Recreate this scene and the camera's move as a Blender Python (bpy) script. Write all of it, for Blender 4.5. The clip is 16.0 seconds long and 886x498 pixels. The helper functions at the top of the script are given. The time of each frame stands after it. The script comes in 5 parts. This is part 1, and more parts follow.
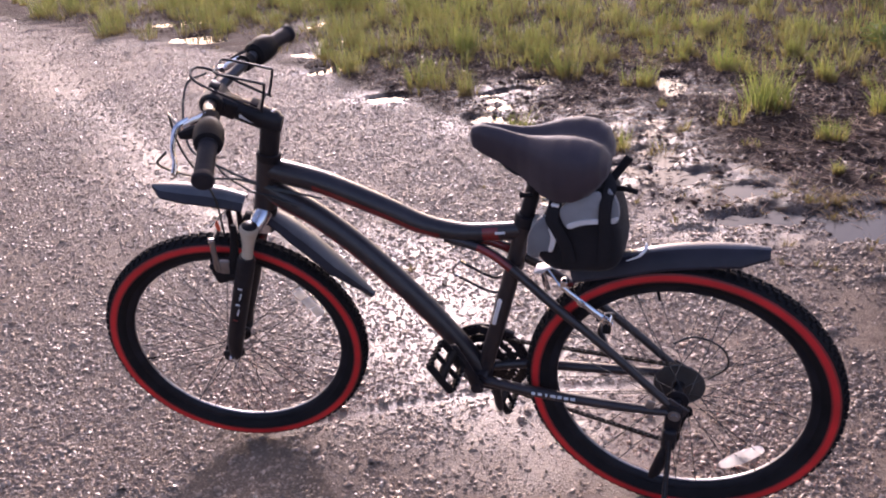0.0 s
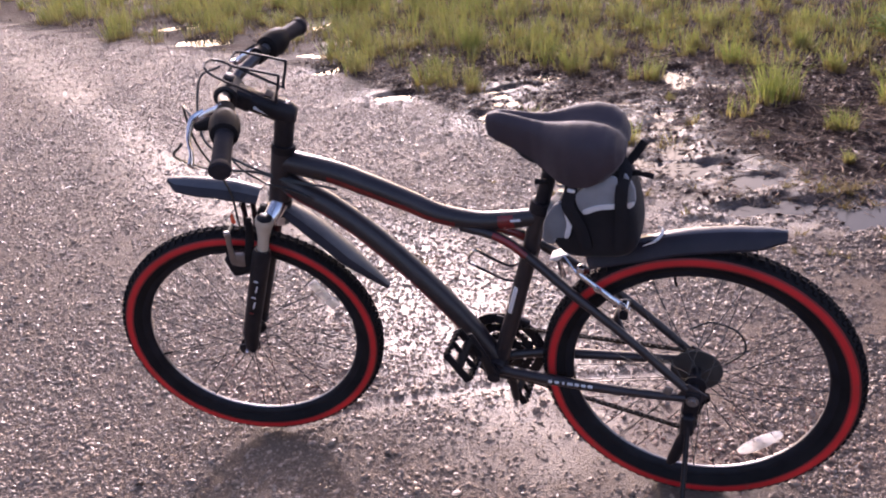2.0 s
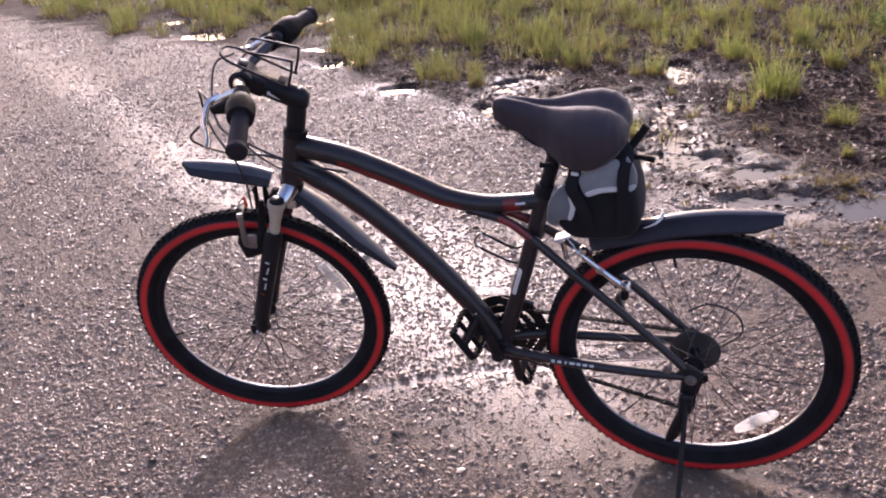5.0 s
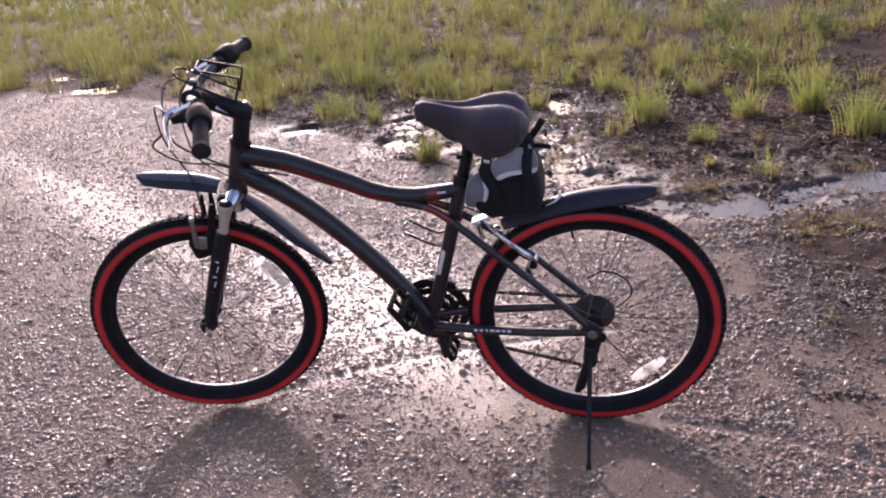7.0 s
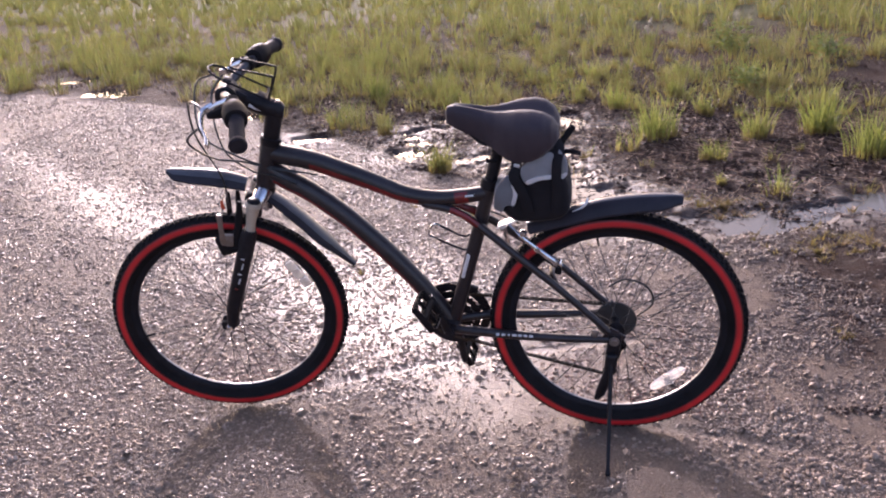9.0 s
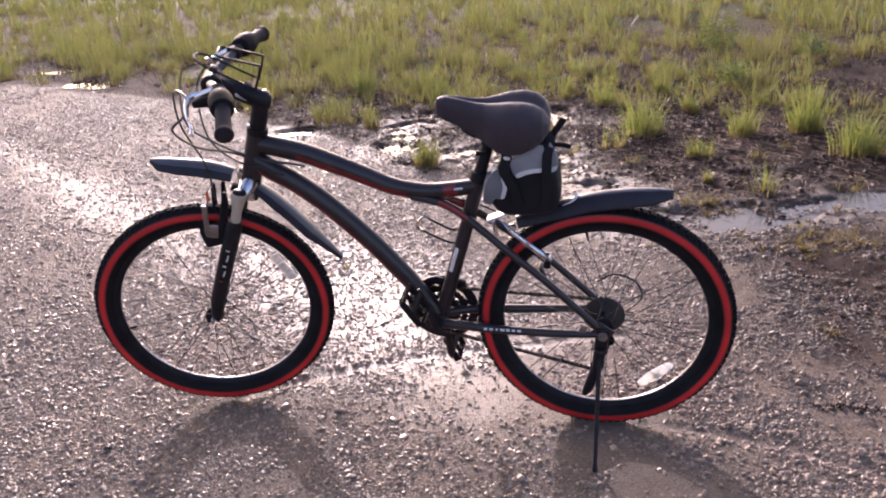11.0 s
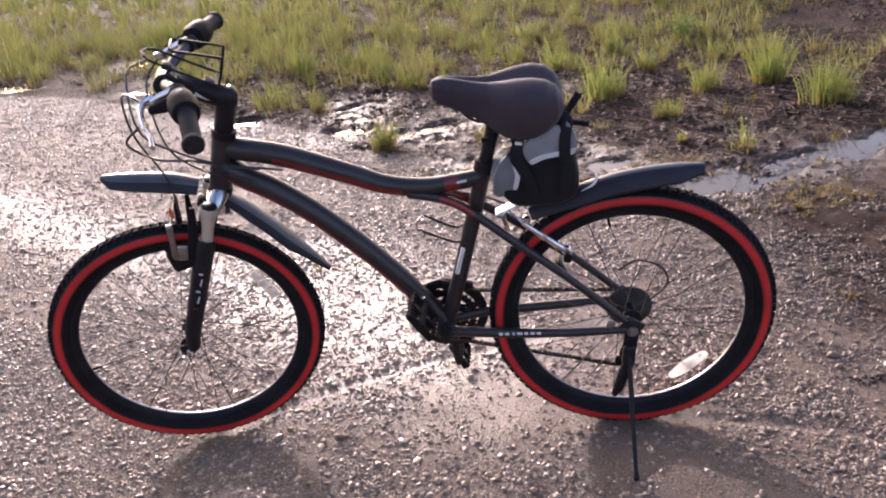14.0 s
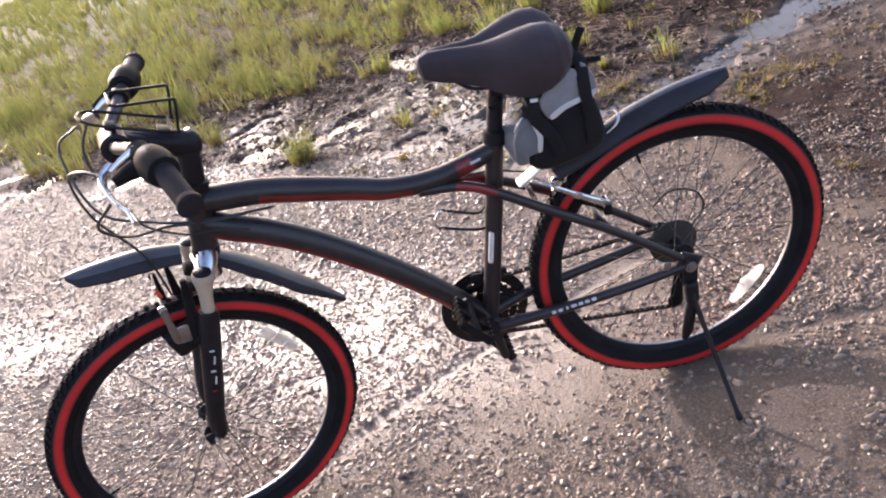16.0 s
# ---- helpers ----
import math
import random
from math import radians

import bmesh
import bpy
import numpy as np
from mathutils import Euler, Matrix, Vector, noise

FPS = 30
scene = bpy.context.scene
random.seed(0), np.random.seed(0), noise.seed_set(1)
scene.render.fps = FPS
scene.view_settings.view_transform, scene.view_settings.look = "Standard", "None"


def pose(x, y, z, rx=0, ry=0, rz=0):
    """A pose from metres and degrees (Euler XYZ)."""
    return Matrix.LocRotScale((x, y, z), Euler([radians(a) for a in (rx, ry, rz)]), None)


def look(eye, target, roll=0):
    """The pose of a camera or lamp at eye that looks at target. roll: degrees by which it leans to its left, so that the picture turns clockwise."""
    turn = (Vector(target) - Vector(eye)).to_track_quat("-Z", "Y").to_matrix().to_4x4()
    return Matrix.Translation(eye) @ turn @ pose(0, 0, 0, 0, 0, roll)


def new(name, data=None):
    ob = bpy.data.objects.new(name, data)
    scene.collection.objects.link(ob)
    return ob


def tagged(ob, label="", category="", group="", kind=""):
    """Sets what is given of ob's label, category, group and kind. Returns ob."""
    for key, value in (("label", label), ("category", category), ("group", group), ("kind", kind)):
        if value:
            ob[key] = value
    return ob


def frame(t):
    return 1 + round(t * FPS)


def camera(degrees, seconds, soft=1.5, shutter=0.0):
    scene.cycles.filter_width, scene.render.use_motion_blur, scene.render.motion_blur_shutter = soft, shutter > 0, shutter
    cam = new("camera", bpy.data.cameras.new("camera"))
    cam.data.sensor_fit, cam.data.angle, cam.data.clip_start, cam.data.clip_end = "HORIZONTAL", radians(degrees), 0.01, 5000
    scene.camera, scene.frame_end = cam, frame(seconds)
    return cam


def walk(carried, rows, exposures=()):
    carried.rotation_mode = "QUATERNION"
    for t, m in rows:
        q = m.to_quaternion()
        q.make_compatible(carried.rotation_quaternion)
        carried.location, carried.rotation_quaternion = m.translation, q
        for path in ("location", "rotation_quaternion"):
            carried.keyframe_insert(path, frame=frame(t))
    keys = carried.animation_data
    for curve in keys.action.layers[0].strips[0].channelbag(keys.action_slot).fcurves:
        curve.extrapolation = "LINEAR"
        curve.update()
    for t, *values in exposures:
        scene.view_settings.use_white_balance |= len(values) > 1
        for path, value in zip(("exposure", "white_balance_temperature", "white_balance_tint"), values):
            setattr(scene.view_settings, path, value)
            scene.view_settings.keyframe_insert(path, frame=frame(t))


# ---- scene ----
# ---- camera and its path ----
cam = camera(55.4, 16.0, soft=2.05)
ROWS = [
    (0, 0.6725, -1.6130, 1.3954, 65.411, 4.655, 20.186),
    (0.5, 0.6764, -1.6125, 1.3950, 66.094, 4.500, 20.132),
    (1, 0.6730, -1.6186, 1.3886, 65.946, 4.551, 20.060),
    (1.5, 0.6661, -1.6246, 1.3885, 65.242, 5.593, 20.757),
    (2, 0.6578, -1.6319, 1.3747, 65.491, 5.588, 20.262),
    (2.5, 0.6568, -1.6284, 1.3712, 65.062, 4.555, 20.571),
    (3, 0.6507, -1.6312, 1.3635, 64.909, 3.730, 20.512),
    (3.5, 0.6450, -1.6434, 1.3624, 65.276, 3.704, 20.566),
    (3.7, 0.6399, -1.6489, 1.3583, 65.008, 3.916, 20.627),
    (5.8, 0.7545, -1.8062, 1.3753, 65.564, 5.665, 20.229),
    (6, 0.7786, -1.8476, 1.3719, 65.985, 5.122, 19.893),
    (6.5, 0.7746, -1.9332, 1.3762, 68.965, 4.599, 15.900),
    (7, 0.6800, -2.0417, 1.3506, 68.050, 5.546, 12.473),
    (7.5, 0.6161, -2.0972, 1.3435, 67.860, 4.636, 13.168),
    (8, 0.6208, -2.0858, 1.3285, 68.352, 3.552, 12.424),
    (8.2, 0.6182, -2.0854, 1.3301, 69.037, 4.025, 12.770),
    (10.5, 0.6050, -2.0780, 1.3247, 69.225, 3.485, 12.817),
    (11, 0.5958, -2.0707, 1.3170, 68.880, 3.114, 11.971),
    (11.5, 0.5855, -2.0769, 1.3247, 68.289, 3.907, 11.943),
    (12, 0.5655, -2.0757, 1.3218, 68.199, 4.195, 11.966),
    (12.5, 0.5429, -2.0361, 1.3057, 67.150, 2.626, 9.871),
    (13, 0.4747, -1.9299, 1.2978, 65.977, 5.323, 7.248),
    (13.5, 0.4376, -1.8650, 1.3014, 67.154, 5.107, 7.269),
    (14, 0.4045, -1.8429, 1.2976, 66.616, 6.355, 6.390),
    (14.5, 0.3715, -1.8091, 1.2965, 66.240, 7.439, 4.690),
    (15, 0.3170, -1.7866, 1.2940, 65.496, 7.919, 3.006),
    (15.5, 0.2273, -1.7322, 1.2962, 64.647, 11.157, -2.533),
    (16, 0.1346, -1.6343, 1.2876, 62.553, 18.926, -7.006),
]
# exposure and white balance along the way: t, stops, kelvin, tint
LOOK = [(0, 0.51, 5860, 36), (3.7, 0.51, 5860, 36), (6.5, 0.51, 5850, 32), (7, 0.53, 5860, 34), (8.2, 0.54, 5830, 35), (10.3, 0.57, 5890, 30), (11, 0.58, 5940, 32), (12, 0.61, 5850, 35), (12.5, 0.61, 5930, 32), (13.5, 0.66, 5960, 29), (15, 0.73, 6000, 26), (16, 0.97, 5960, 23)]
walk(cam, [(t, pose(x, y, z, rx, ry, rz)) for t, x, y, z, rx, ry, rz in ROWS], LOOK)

# ---- daylight: a low sun ahead, after rain ----
SUN_AZ, SUN_EL = 25.0, 17.0
world = bpy.data.worlds.new("evening_sky")
scene.world = world
world.use_nodes = True
wn = world.node_tree.nodes
sky = wn.new("ShaderNodeTexSky")
sky.sky_type = "NISHITA"
sky.sun_disc = False
sky.sun_elevation = radians(SUN_EL)
sky.sun_rotation = radians(-SUN_AZ)
sky.dust_density, sky.ozone_density = 3.6, 0.0
world.node_tree.links.new(sky.outputs[0], wn["Background"].inputs[0])
wn["Background"].inputs[1].default_value = 0.235
sun = new("sun", bpy.data.lights.new("sun", "SUN"))
sun.data.energy, sun.data.angle, sun.data.color = 3.0, radians(0.6), (1.0, 0.92, 0.83)
sd = Vector((-math.sin(radians(SUN_AZ)) * math.cos(radians(SUN_EL)), math.cos(radians(SUN_AZ)) * math.cos(radians(SUN_EL)), math.sin(radians(SUN_EL))))
sun.matrix_world = look(sd * 40, (0, 0, 0))


# ---- materials ----
class Mat:
    """A node material with a Principled shader and short ways to add to it."""

    def __init__(self, name, color=(0.5, 0.5, 0.5), rough=0.5, metal=0.0, **extra):
        self.m = bpy.data.materials.new(name)
        self.m.use_nodes = True
        self.n, self.l = self.m.node_tree.nodes, self.m.node_tree.links
        self.b = self.n["Principled BSDF"]
        self.set("Base Color", (*color, 1)).set("Roughness", rough).set("Metallic", metal)
        for k, v in extra.items():
            self.set(k.replace("_", " "), v)

    def set(self, key, value):
        self.b.inputs[key].default_value = value
        return self

    def coord(self, scale=1.0, kind="Object"):
        c = self.n.new("ShaderNodeTexCoord")
        m = self.n.new("ShaderNodeMapping")
        m.inputs["Scale"].default_value = (scale, scale, scale) if isinstance(scale, (int, float)) else scale
        self.l.new(c.outputs[kind], m.inputs[0])
        return m.outputs[0]

    def noise(self, scale, detail=4, rough=0.6, stretch=1.0):
        t = self.n.new("ShaderNodeTexNoise")
        t.inputs["Scale"].default_value, t.inputs["Detail"].default_value, t.inputs["Roughness"].default_value = scale, detail, rough
        self.l.new(self.coord(stretch), t.inputs["Vector"])
        return t.outputs[0]

    def ramp(self, fac, *stops):
        r = self.n.new("ShaderNodeValToRGB")
        e = r.color_ramp.elements
        while len(e) < len(stops):
            e.new(0.5)
        for el, (pos, col) in zip(e, stops):
            el.position = pos
            el.color = (*col, 1) if len(col) == 3 else col
        self.l.new(fac, r.inputs[0])
        return r.outputs[0]

    def mix(self, fac, a, b):
        x = self.n.new("ShaderNodeMix")
        x.data_type = "RGBA"
        for sock, v in ((x.inputs[0], fac), (x.inputs[6], a), (x.inputs[7], b)):
            if hasattr(v, "links"):
                self.l.new(v, sock)
            else:
                sock.default_value = v if isinstance(v, (int, float)) else (*v, 1)
        return x.outputs[2]

    def math(self, op, a, b=0.0):
        x = self.n.new("ShaderNodeMath")
        x.operation = op
        for sock, v in zip(x.inputs, (a, b)):
            if hasattr(v, "links"):
                self.l.new(v, sock)
            else:
                sock.default_value = v
        return x.outputs[0]

    def link(self, out, key):
        self.l.new(out, self.b.inputs[key])
        return self

    def bump(self, height, strength=0.3, distance=0.002):
        b = self.n.new("ShaderNodeBump")
        b.inputs["Strength"].default_value, b.inputs["Distance"].default_value = strength, distance
        self.l.new(height, b.inputs["Height"])
        self.l.new(b.outputs[0], self.b.inputs["Normal"])
        return self


def worn(name, dark, light, rough=(0.3, 0.5), metal=0.0, scale=60, bump=0.15, spots=None, **extra):
    """Paint, plastic or metal with fine grain and larger dusty patches."""
    m = Mat(name, light, metal=metal, **extra)
    fine, wide = m.noise(scale * 8, 3), m.noise(scale * 0.35, 5)
    base = m.mix(m.ramp(wide, (0.35, (0, 0, 0)), (0.7, (1, 1, 1))), dark, light)
    if spots:
        base = m.mix(m.ramp(m.noise(scale * 1.7, 6, 0.7), (0.60, (0, 0, 0)), (0.74, (1, 1, 1))), base, spots)
    m.link(base, "Base Color")
    m.link(m.ramp(wide, (0.3, (rough[0],) * 3), (0.75, (rough[1],) * 3)), "Roughness")
    if bump:
        m.bump(fine, bump, 0.0006)
    return m


dust = (0.16, 0.12, 0.09)
M_FRAME = worn("dark slate paint", (0.016, 0.0125, 0.0155), (0.028, 0.022, 0.026), (0.36, 0.5), 0.25, spots=(0.038, 0.032, 0.030), bump=0.05, Coat_Weight=0.12, Coat_Roughness=0.3)
M_RED = worn("red paint", (0.12, 0.007, 0.008), (0.20, 0.011, 0.012), (0.3, 0.45), 0.1, bump=0.05, Coat_Weight=0.3, Coat_Roughness=0.2)
M_BLACK = worn("black plastic", (0.009, 0.008, 0.009), (0.017, 0.015, 0.016), (0.5, 0.7), spots=(0.022, 0.018, 0.016), Specular_IOR_Level=0.06)
M_SATIN = worn("black satin metal", (0.010, 0.009, 0.0115), (0.019, 0.017, 0.021), (0.38, 0.54), 0.15, spots=(0.03, 0.025, 0.022), Specular_IOR_Level=0.22)
M_CHROME = worn("polished alloy", (0.55, 0.56, 0.6), (0.72, 0.73, 0.76), (0.12, 0.3), 1.0, bump=0.05)
M_STEEL = worn("grey steel", (0.2, 0.19, 0.19), (0.36, 0.35, 0.35), (0.3, 0.5), 0.9, spots=dust)
M_TAN = worn("champagne grey fork crown", (0.40, 0.34, 0.27), (0.52, 0.45, 0.36), (0.35, 0.5), 0.1, spots=(0.3, 0.24, 0.18))
M_RUBBER = worn("black tyre rubber", (0.008, 0.0075, 0.009), (0.016, 0.0145, 0.016), (0.6, 0.8), spots=(0.03, 0.024, 0.021), scale=30, Specular_IOR_Level=0.09)
M_REDTYRE = worn("red tyre sidewall", (0.42, 0.010, 0.012), (0.58, 0.014, 0.016), (0.5, 0.65), spots=(0.26, 0.05, 0.045), scale=30)
M_REDEDGE = worn("dark red tyre sidewall", (0.14, 0.008, 0.010), (0.24, 0.012, 0.014), (0.5, 0.65), scale=30)
M_RIM = worn("black anodised rim", (0.009, 0.009, 0.012), (0.017, 0.017, 0.022), (0.45, 0.6), 0.1, spots=(0.024, 0.02, 0.018), Specular_IOR_Level=0.15)
M_RIMLIP = worn("machined rim edge", (0.22, 0.22, 0.23), (0.32, 0.32, 0.34), (0.38, 0.52), 1.0)
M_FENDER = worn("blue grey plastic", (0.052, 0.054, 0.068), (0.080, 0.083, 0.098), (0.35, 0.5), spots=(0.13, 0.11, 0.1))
# darker navy for blade sides and undersides, their shade held in the colour
M_FENDER_SHADE = worn("shaded navy plastic", (0.014, 0.012, 0.018), (0.023, 0.020, 0.029), (0.45, 0.6), spots=(0.04, 0.034, 0.03), Specular_IOR_Level=0.3)
M_BAR = worn("dark grey anodised metal", (0.06, 0.057, 0.062), (0.10, 0.095, 0.10), (0.3, 0.42), 0.5, bump=0.05)
M_GRIP = worn("dark grey rubber grip", (0.018, 0.015, 0.018), (0.03, 0.026, 0.03), (0.6, 0.75), scale=110, Specular_IOR_Level=0.1)
M_SPOKE = worn("dark steel spoke", (0.03, 0.03, 0.03), (0.055, 0.053, 0.05), (0.5, 0.65), 0.3, bump=0.0, Specular_IOR_Level=0.2)
M_SMOKE = worn("smoky plastic", (0.026, 0.024, 0.025), (0.05, 0.047, 0.046), (0.35, 0.5))
M_WHITE = worn("white plastic", (0.7, 0.7, 0.68), (0.8, 0.8, 0.78), (0.3, 0.45), bump=0.05)
M_PRINT = worn("pale grey print", (0.5, 0.5, 0.52), (0.62, 0.62, 0.64), (0.4, 0.5), bump=0.0)
M_REFLECT = worn("clear white reflector", (0.72, 0.7, 0.66), (0.85, 0.83, 0.8), (0.12, 0.25), bump=0.4, scale=120, Coat_Weight=0.8)
tr = M_REFLECT.n.new("ShaderNodeBsdfTranslucent")
tr.inputs[0].default_value = (0.8, 0.78, 0.77, 1)
mx = M_REFLECT.n.new("ShaderNodeMixShader")
mx.inputs[0].default_value = 0.68
M_REFLECT.l.new(M_REFLECT.b.outputs[0], mx.inputs[1])
M_REFLECT.l.new(tr.outputs[0], mx.inputs[2])
M_REFLECT.l.new(mx.outputs[0], M_REFLECT.n["Material Output"].inputs[0])
M_ORANGE = worn("orange red plastic", (0.6, 0.08, 0.03), (0.75, 0.12, 0.05), (0.3, 0.4), bump=0.0)
M_CABLE = worn("black cable housing", (0.012, 0.012, 0.012), (0.025, 0.025, 0.025), (0.3, 0.4), bump=0.0)
M_CHAIN = worn("oily chain", (0.03, 0.026, 0.022), (0.09, 0.08, 0.07), (0.3, 0.5), 0.8)


def cloth(name, dark, light, scale=900, rough=0.85):
    m = Mat(name, light, rough)
    m.link(m.mix(m.ramp(m.noise(14, 5), (0.35, (0, 0, 0)), (0.7, (1, 1, 1))), dark, light), "Base Color")
    m.set("Sheen Weight", 0.35).set("Sheen Roughness", 0.4)
    m.bump(m.noise(scale, 2), 0.5, 0.0008)
    return m


M_SADDLE = cloth("charcoal saddle cover", (0.025, 0.0155, 0.022), (0.038, 0.025, 0.034), 700, 0.7).set("Sheen Weight", 0.12)
M_BAGGREY = cloth("grey bag cloth", (0.18, 0.18, 0.195), (0.24, 0.24, 0.255))
M_BAGDIM = cloth("dark grey bag cloth", (0.11, 0.11, 0.12), (0.15, 0.15, 0.16))
M_BAGBLACK = cloth("black bag cloth", (0.008, 0.007, 0.009), (0.014, 0.012, 0.015)).set("Sheen Weight", 0.05).set("Specular IOR Level", 0.25)
M_TAPE = worn("silver reflective tape", (0.6, 0.6, 0.62), (0.72, 0.72, 0.74), (0.3, 0.4), 0.2, bump=0.0)

# wet ground: compacted sandy road, and dark mud towards the grass
M_GROUND = Mat("wet road and mud", rough=0.4)
g = M_GROUND
att = g.n.new("ShaderNodeAttribute")
att.attribute_name = "soil"
mid, fine = g.noise(9, 6, 0.65), g.noise(140, 5, 0.7)
road = g.mix(g.ramp(mid, (0.3, (0, 0, 0)), (0.75, (1, 1, 1))), (0.112, 0.079, 0.056), (0.182, 0.132, 0.097))
road = g.mix(g.ramp(fine, (0.45, (0, 0, 0)), (0.72, (1, 1, 1))), road, (0.24, 0.19, 0.15))
mud = g.mix(g.ramp(mid, (0.3, (0, 0, 0)), (0.75, (1, 1, 1))), (0.018, 0.0087, 0.0056), (0.046, 0.0225, 0.0145))
mud = g.mix(g.ramp(fine, (0.5, (0, 0, 0)), (0.8, (1, 1, 1))), mud, (0.078, 0.040, 0.027))
field = g.mix(g.ramp(mid, (0.3, (0, 0, 0)), (0.7, (1, 1, 1))), (0.05, 0.055, 0.018), (0.10, 0.10, 0.035))
soil = g.math("ADD", att.outputs["Fac"], g.math("MULTIPLY", g.math("SUBTRACT", mid, 0.5), 0.7))
base = g.mix(g.ramp(soil, (0.35, (0, 0, 0)), (0.6, (1, 1, 1))), road, mud)
base = g.mix(g.ramp(g.math("SUBTRACT", att.outputs["Fac"], 1.0), (0.3, (0, 0, 0)), (0.8, (1, 1, 1))), base, field)
g.link(base, "Base Color")
wet = g.n.new("ShaderNodeAttribute")
wet.attribute_name = "wet"
wetness = g.math("ADD", wet.outputs["Fac"], g.math("MULTIPLY", g.math("SUBTRACT", g.noise(7, 5), 0.5), 0.9))
rgh = g.ramp(wetness, (0.15, (0.68,) * 3), (0.9, (0.32,) * 3))
muddy = g.math("MINIMUM", att.outputs["Fac"], 1.0)
g.link(g.math("ADD", g.math("ADD", rgh, g.math("MULTIPLY", muddy, 0.20)), g.math("MULTIPLY", g.math("SUBTRACT", fine, 0.5), 0.25)), "Roughness")
g.link(g.ramp(g.math("SUBTRACT", wetness, g.math("MULTIPLY", muddy, 0.5)), (0.1, (0.14,) * 3), (0.8, (0.68,) * 3)), "Specular IOR Level")
vor = g.n.new("ShaderNodeTexVoronoi")
vor.inputs["Scale"].default_value = 130
g.l.new(g.coord(1.0), vor.inputs["Vector"])
hgt = g.math("ADD", g.math("MULTIPLY", vor.outputs["Distance"], -0.4), g.math("ADD", g.math("MULTIPLY", mid, 0.7), g.math("MULTIPLY", g.noise(210, 4, 0.65), 1.2)))
rough_mud = g.math("MULTIPLY", g.math("MINIMUM", att.outputs["Fac"], 1.0), g.math("ADD", g.noise(38, 6, 0.7), g.noise(90, 4, 0.7)))
calm = g.math("SUBTRACT", 1.0, g.math("MULTIPLY", g.math("MINIMUM", wet.outputs["Fac"], 1.0), 0.6))
g.bump(g.math("MULTIPLY", g.math("ADD", hgt, g.math("MULTIPLY", rough_mud, 2.2)), calm), 0.9, 0.0055)

M_STONE = Mat("wet crushed stone", rough=0.35, Specular_IOR_Level=0.45)
s = M_STONE
geo = s.n.new("ShaderNodeNewGeometry")
tone = s.ramp(geo.outputs["Random Per Island"], (0.0, (0.145, 0.098, 0.068)), (0.4, (0.27, 0.19, 0.134)), (0.8, (0.35, 0.253, 0.182)), (1.0, (0.54, 0.42, 0.32)))
tone = s.mix(s.ramp(s.noise(220, 4), (0.4, (0, 0, 0)), (0.7, (1, 1, 1))), tone, (0.20, 0.14, 0.098))
# soil darkens the stones; on the right this includes the light's falloff
dirt_falloff = s.n.new("ShaderNodeAttribute")
dirt_falloff.attribute_name = "soil"
s.link(s.mix(s.ramp(dirt_falloff.outputs["Fac"], (0.1, (0, 0, 0)), (0.5, (0.72,) * 3)), tone, (0.075, 0.043, 0.029)), "Base Color")
place = s.n.new("ShaderNodeSeparateXYZ")
s.l.new(geo.outputs["Position"], place.inputs[0])
s.link(s.math("ADD", s.ramp(s.noise(30, 4), (0.3, (0.24,) * 3), (0.7, (0.52,) * 3)), s.ramp(place.outputs["X"], (0.25, (0, 0, 0)), (0.9, (0.12,) * 3))), "Roughness")
s.bump(s.noise(500, 3), 0.35, 0.001)

M_CLOD = Mat("dark mud clod", rough=0.7, Specular_IOR_Level=0.18)
s = M_CLOD
geo = s.n.new("ShaderNodeNewGeometry")
s.link(s.ramp(geo.outputs["Random Per Island"], (0.0, (0.016, 0.009, 0.0065)), (0.5, (0.048, 0.026, 0.018)), (0.85, (0.085, 0.047, 0.032)), (1.0, (0.15, 0.09, 0.062))), "Base Color")
s.link(s.ramp(s.noise(30, 4), (0.3, (0.45,) * 3), (0.7, (0.8,) * 3)), "Roughness")
s.bump(s.noise(300, 3), 0.4, 0.001)

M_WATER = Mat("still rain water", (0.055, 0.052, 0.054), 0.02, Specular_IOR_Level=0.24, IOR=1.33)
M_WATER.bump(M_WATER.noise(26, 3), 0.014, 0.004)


def leafy(name, a, b, c, glow):
    """Thin leaves that let light through; each blade has its own tone."""
    m = Mat(name, a, 0.5)
    geo = m.n.new("ShaderNodeNewGeometry")
    col = m.ramp(geo.outputs["Random Per Island"], (0.0, a), (0.5, b), (0.85, b), (1.0, c))
    col = m.mix(m.ramp(m.noise(3.0, 3), (0.35, (0, 0, 0)), (0.68, (0.7,) * 3)), col, c)
    # straw-red stems at the foot of each blade
    pos = m.n.new("ShaderNodeSeparateXYZ")
    m.l.new(geo.outputs["Position"], pos.inputs[0])
    col = m.mix(m.ramp(m.math("ADD", m.math("MULTIPLY", pos.outputs["Z"], 6.5), m.math("MULTIPLY", geo.outputs["Random Per Island"], 0.25)), (0.12, (1, 1, 1)), (0.55, (0, 0, 0))), col, (0.22, 0.105, 0.05))
    m.link(col, "Base Color")
    tr = m.n.new("ShaderNodeBsdfTranslucent")
    mx = m.n.new("ShaderNodeMixShader")
    mx.inputs[0].default_value = glow
    bright = m.mix(0.36, col, (0.38, 0.46, 0.10))
    m.l.new(bright, tr.inputs[0])
    m.l.new(m.b.outputs[0], mx.inputs[1])
    m.l.new(tr.outputs[0], mx.inputs[2])
    m.l.new(mx.outputs[0], m.n["Material Output"].inputs[0])
    return m


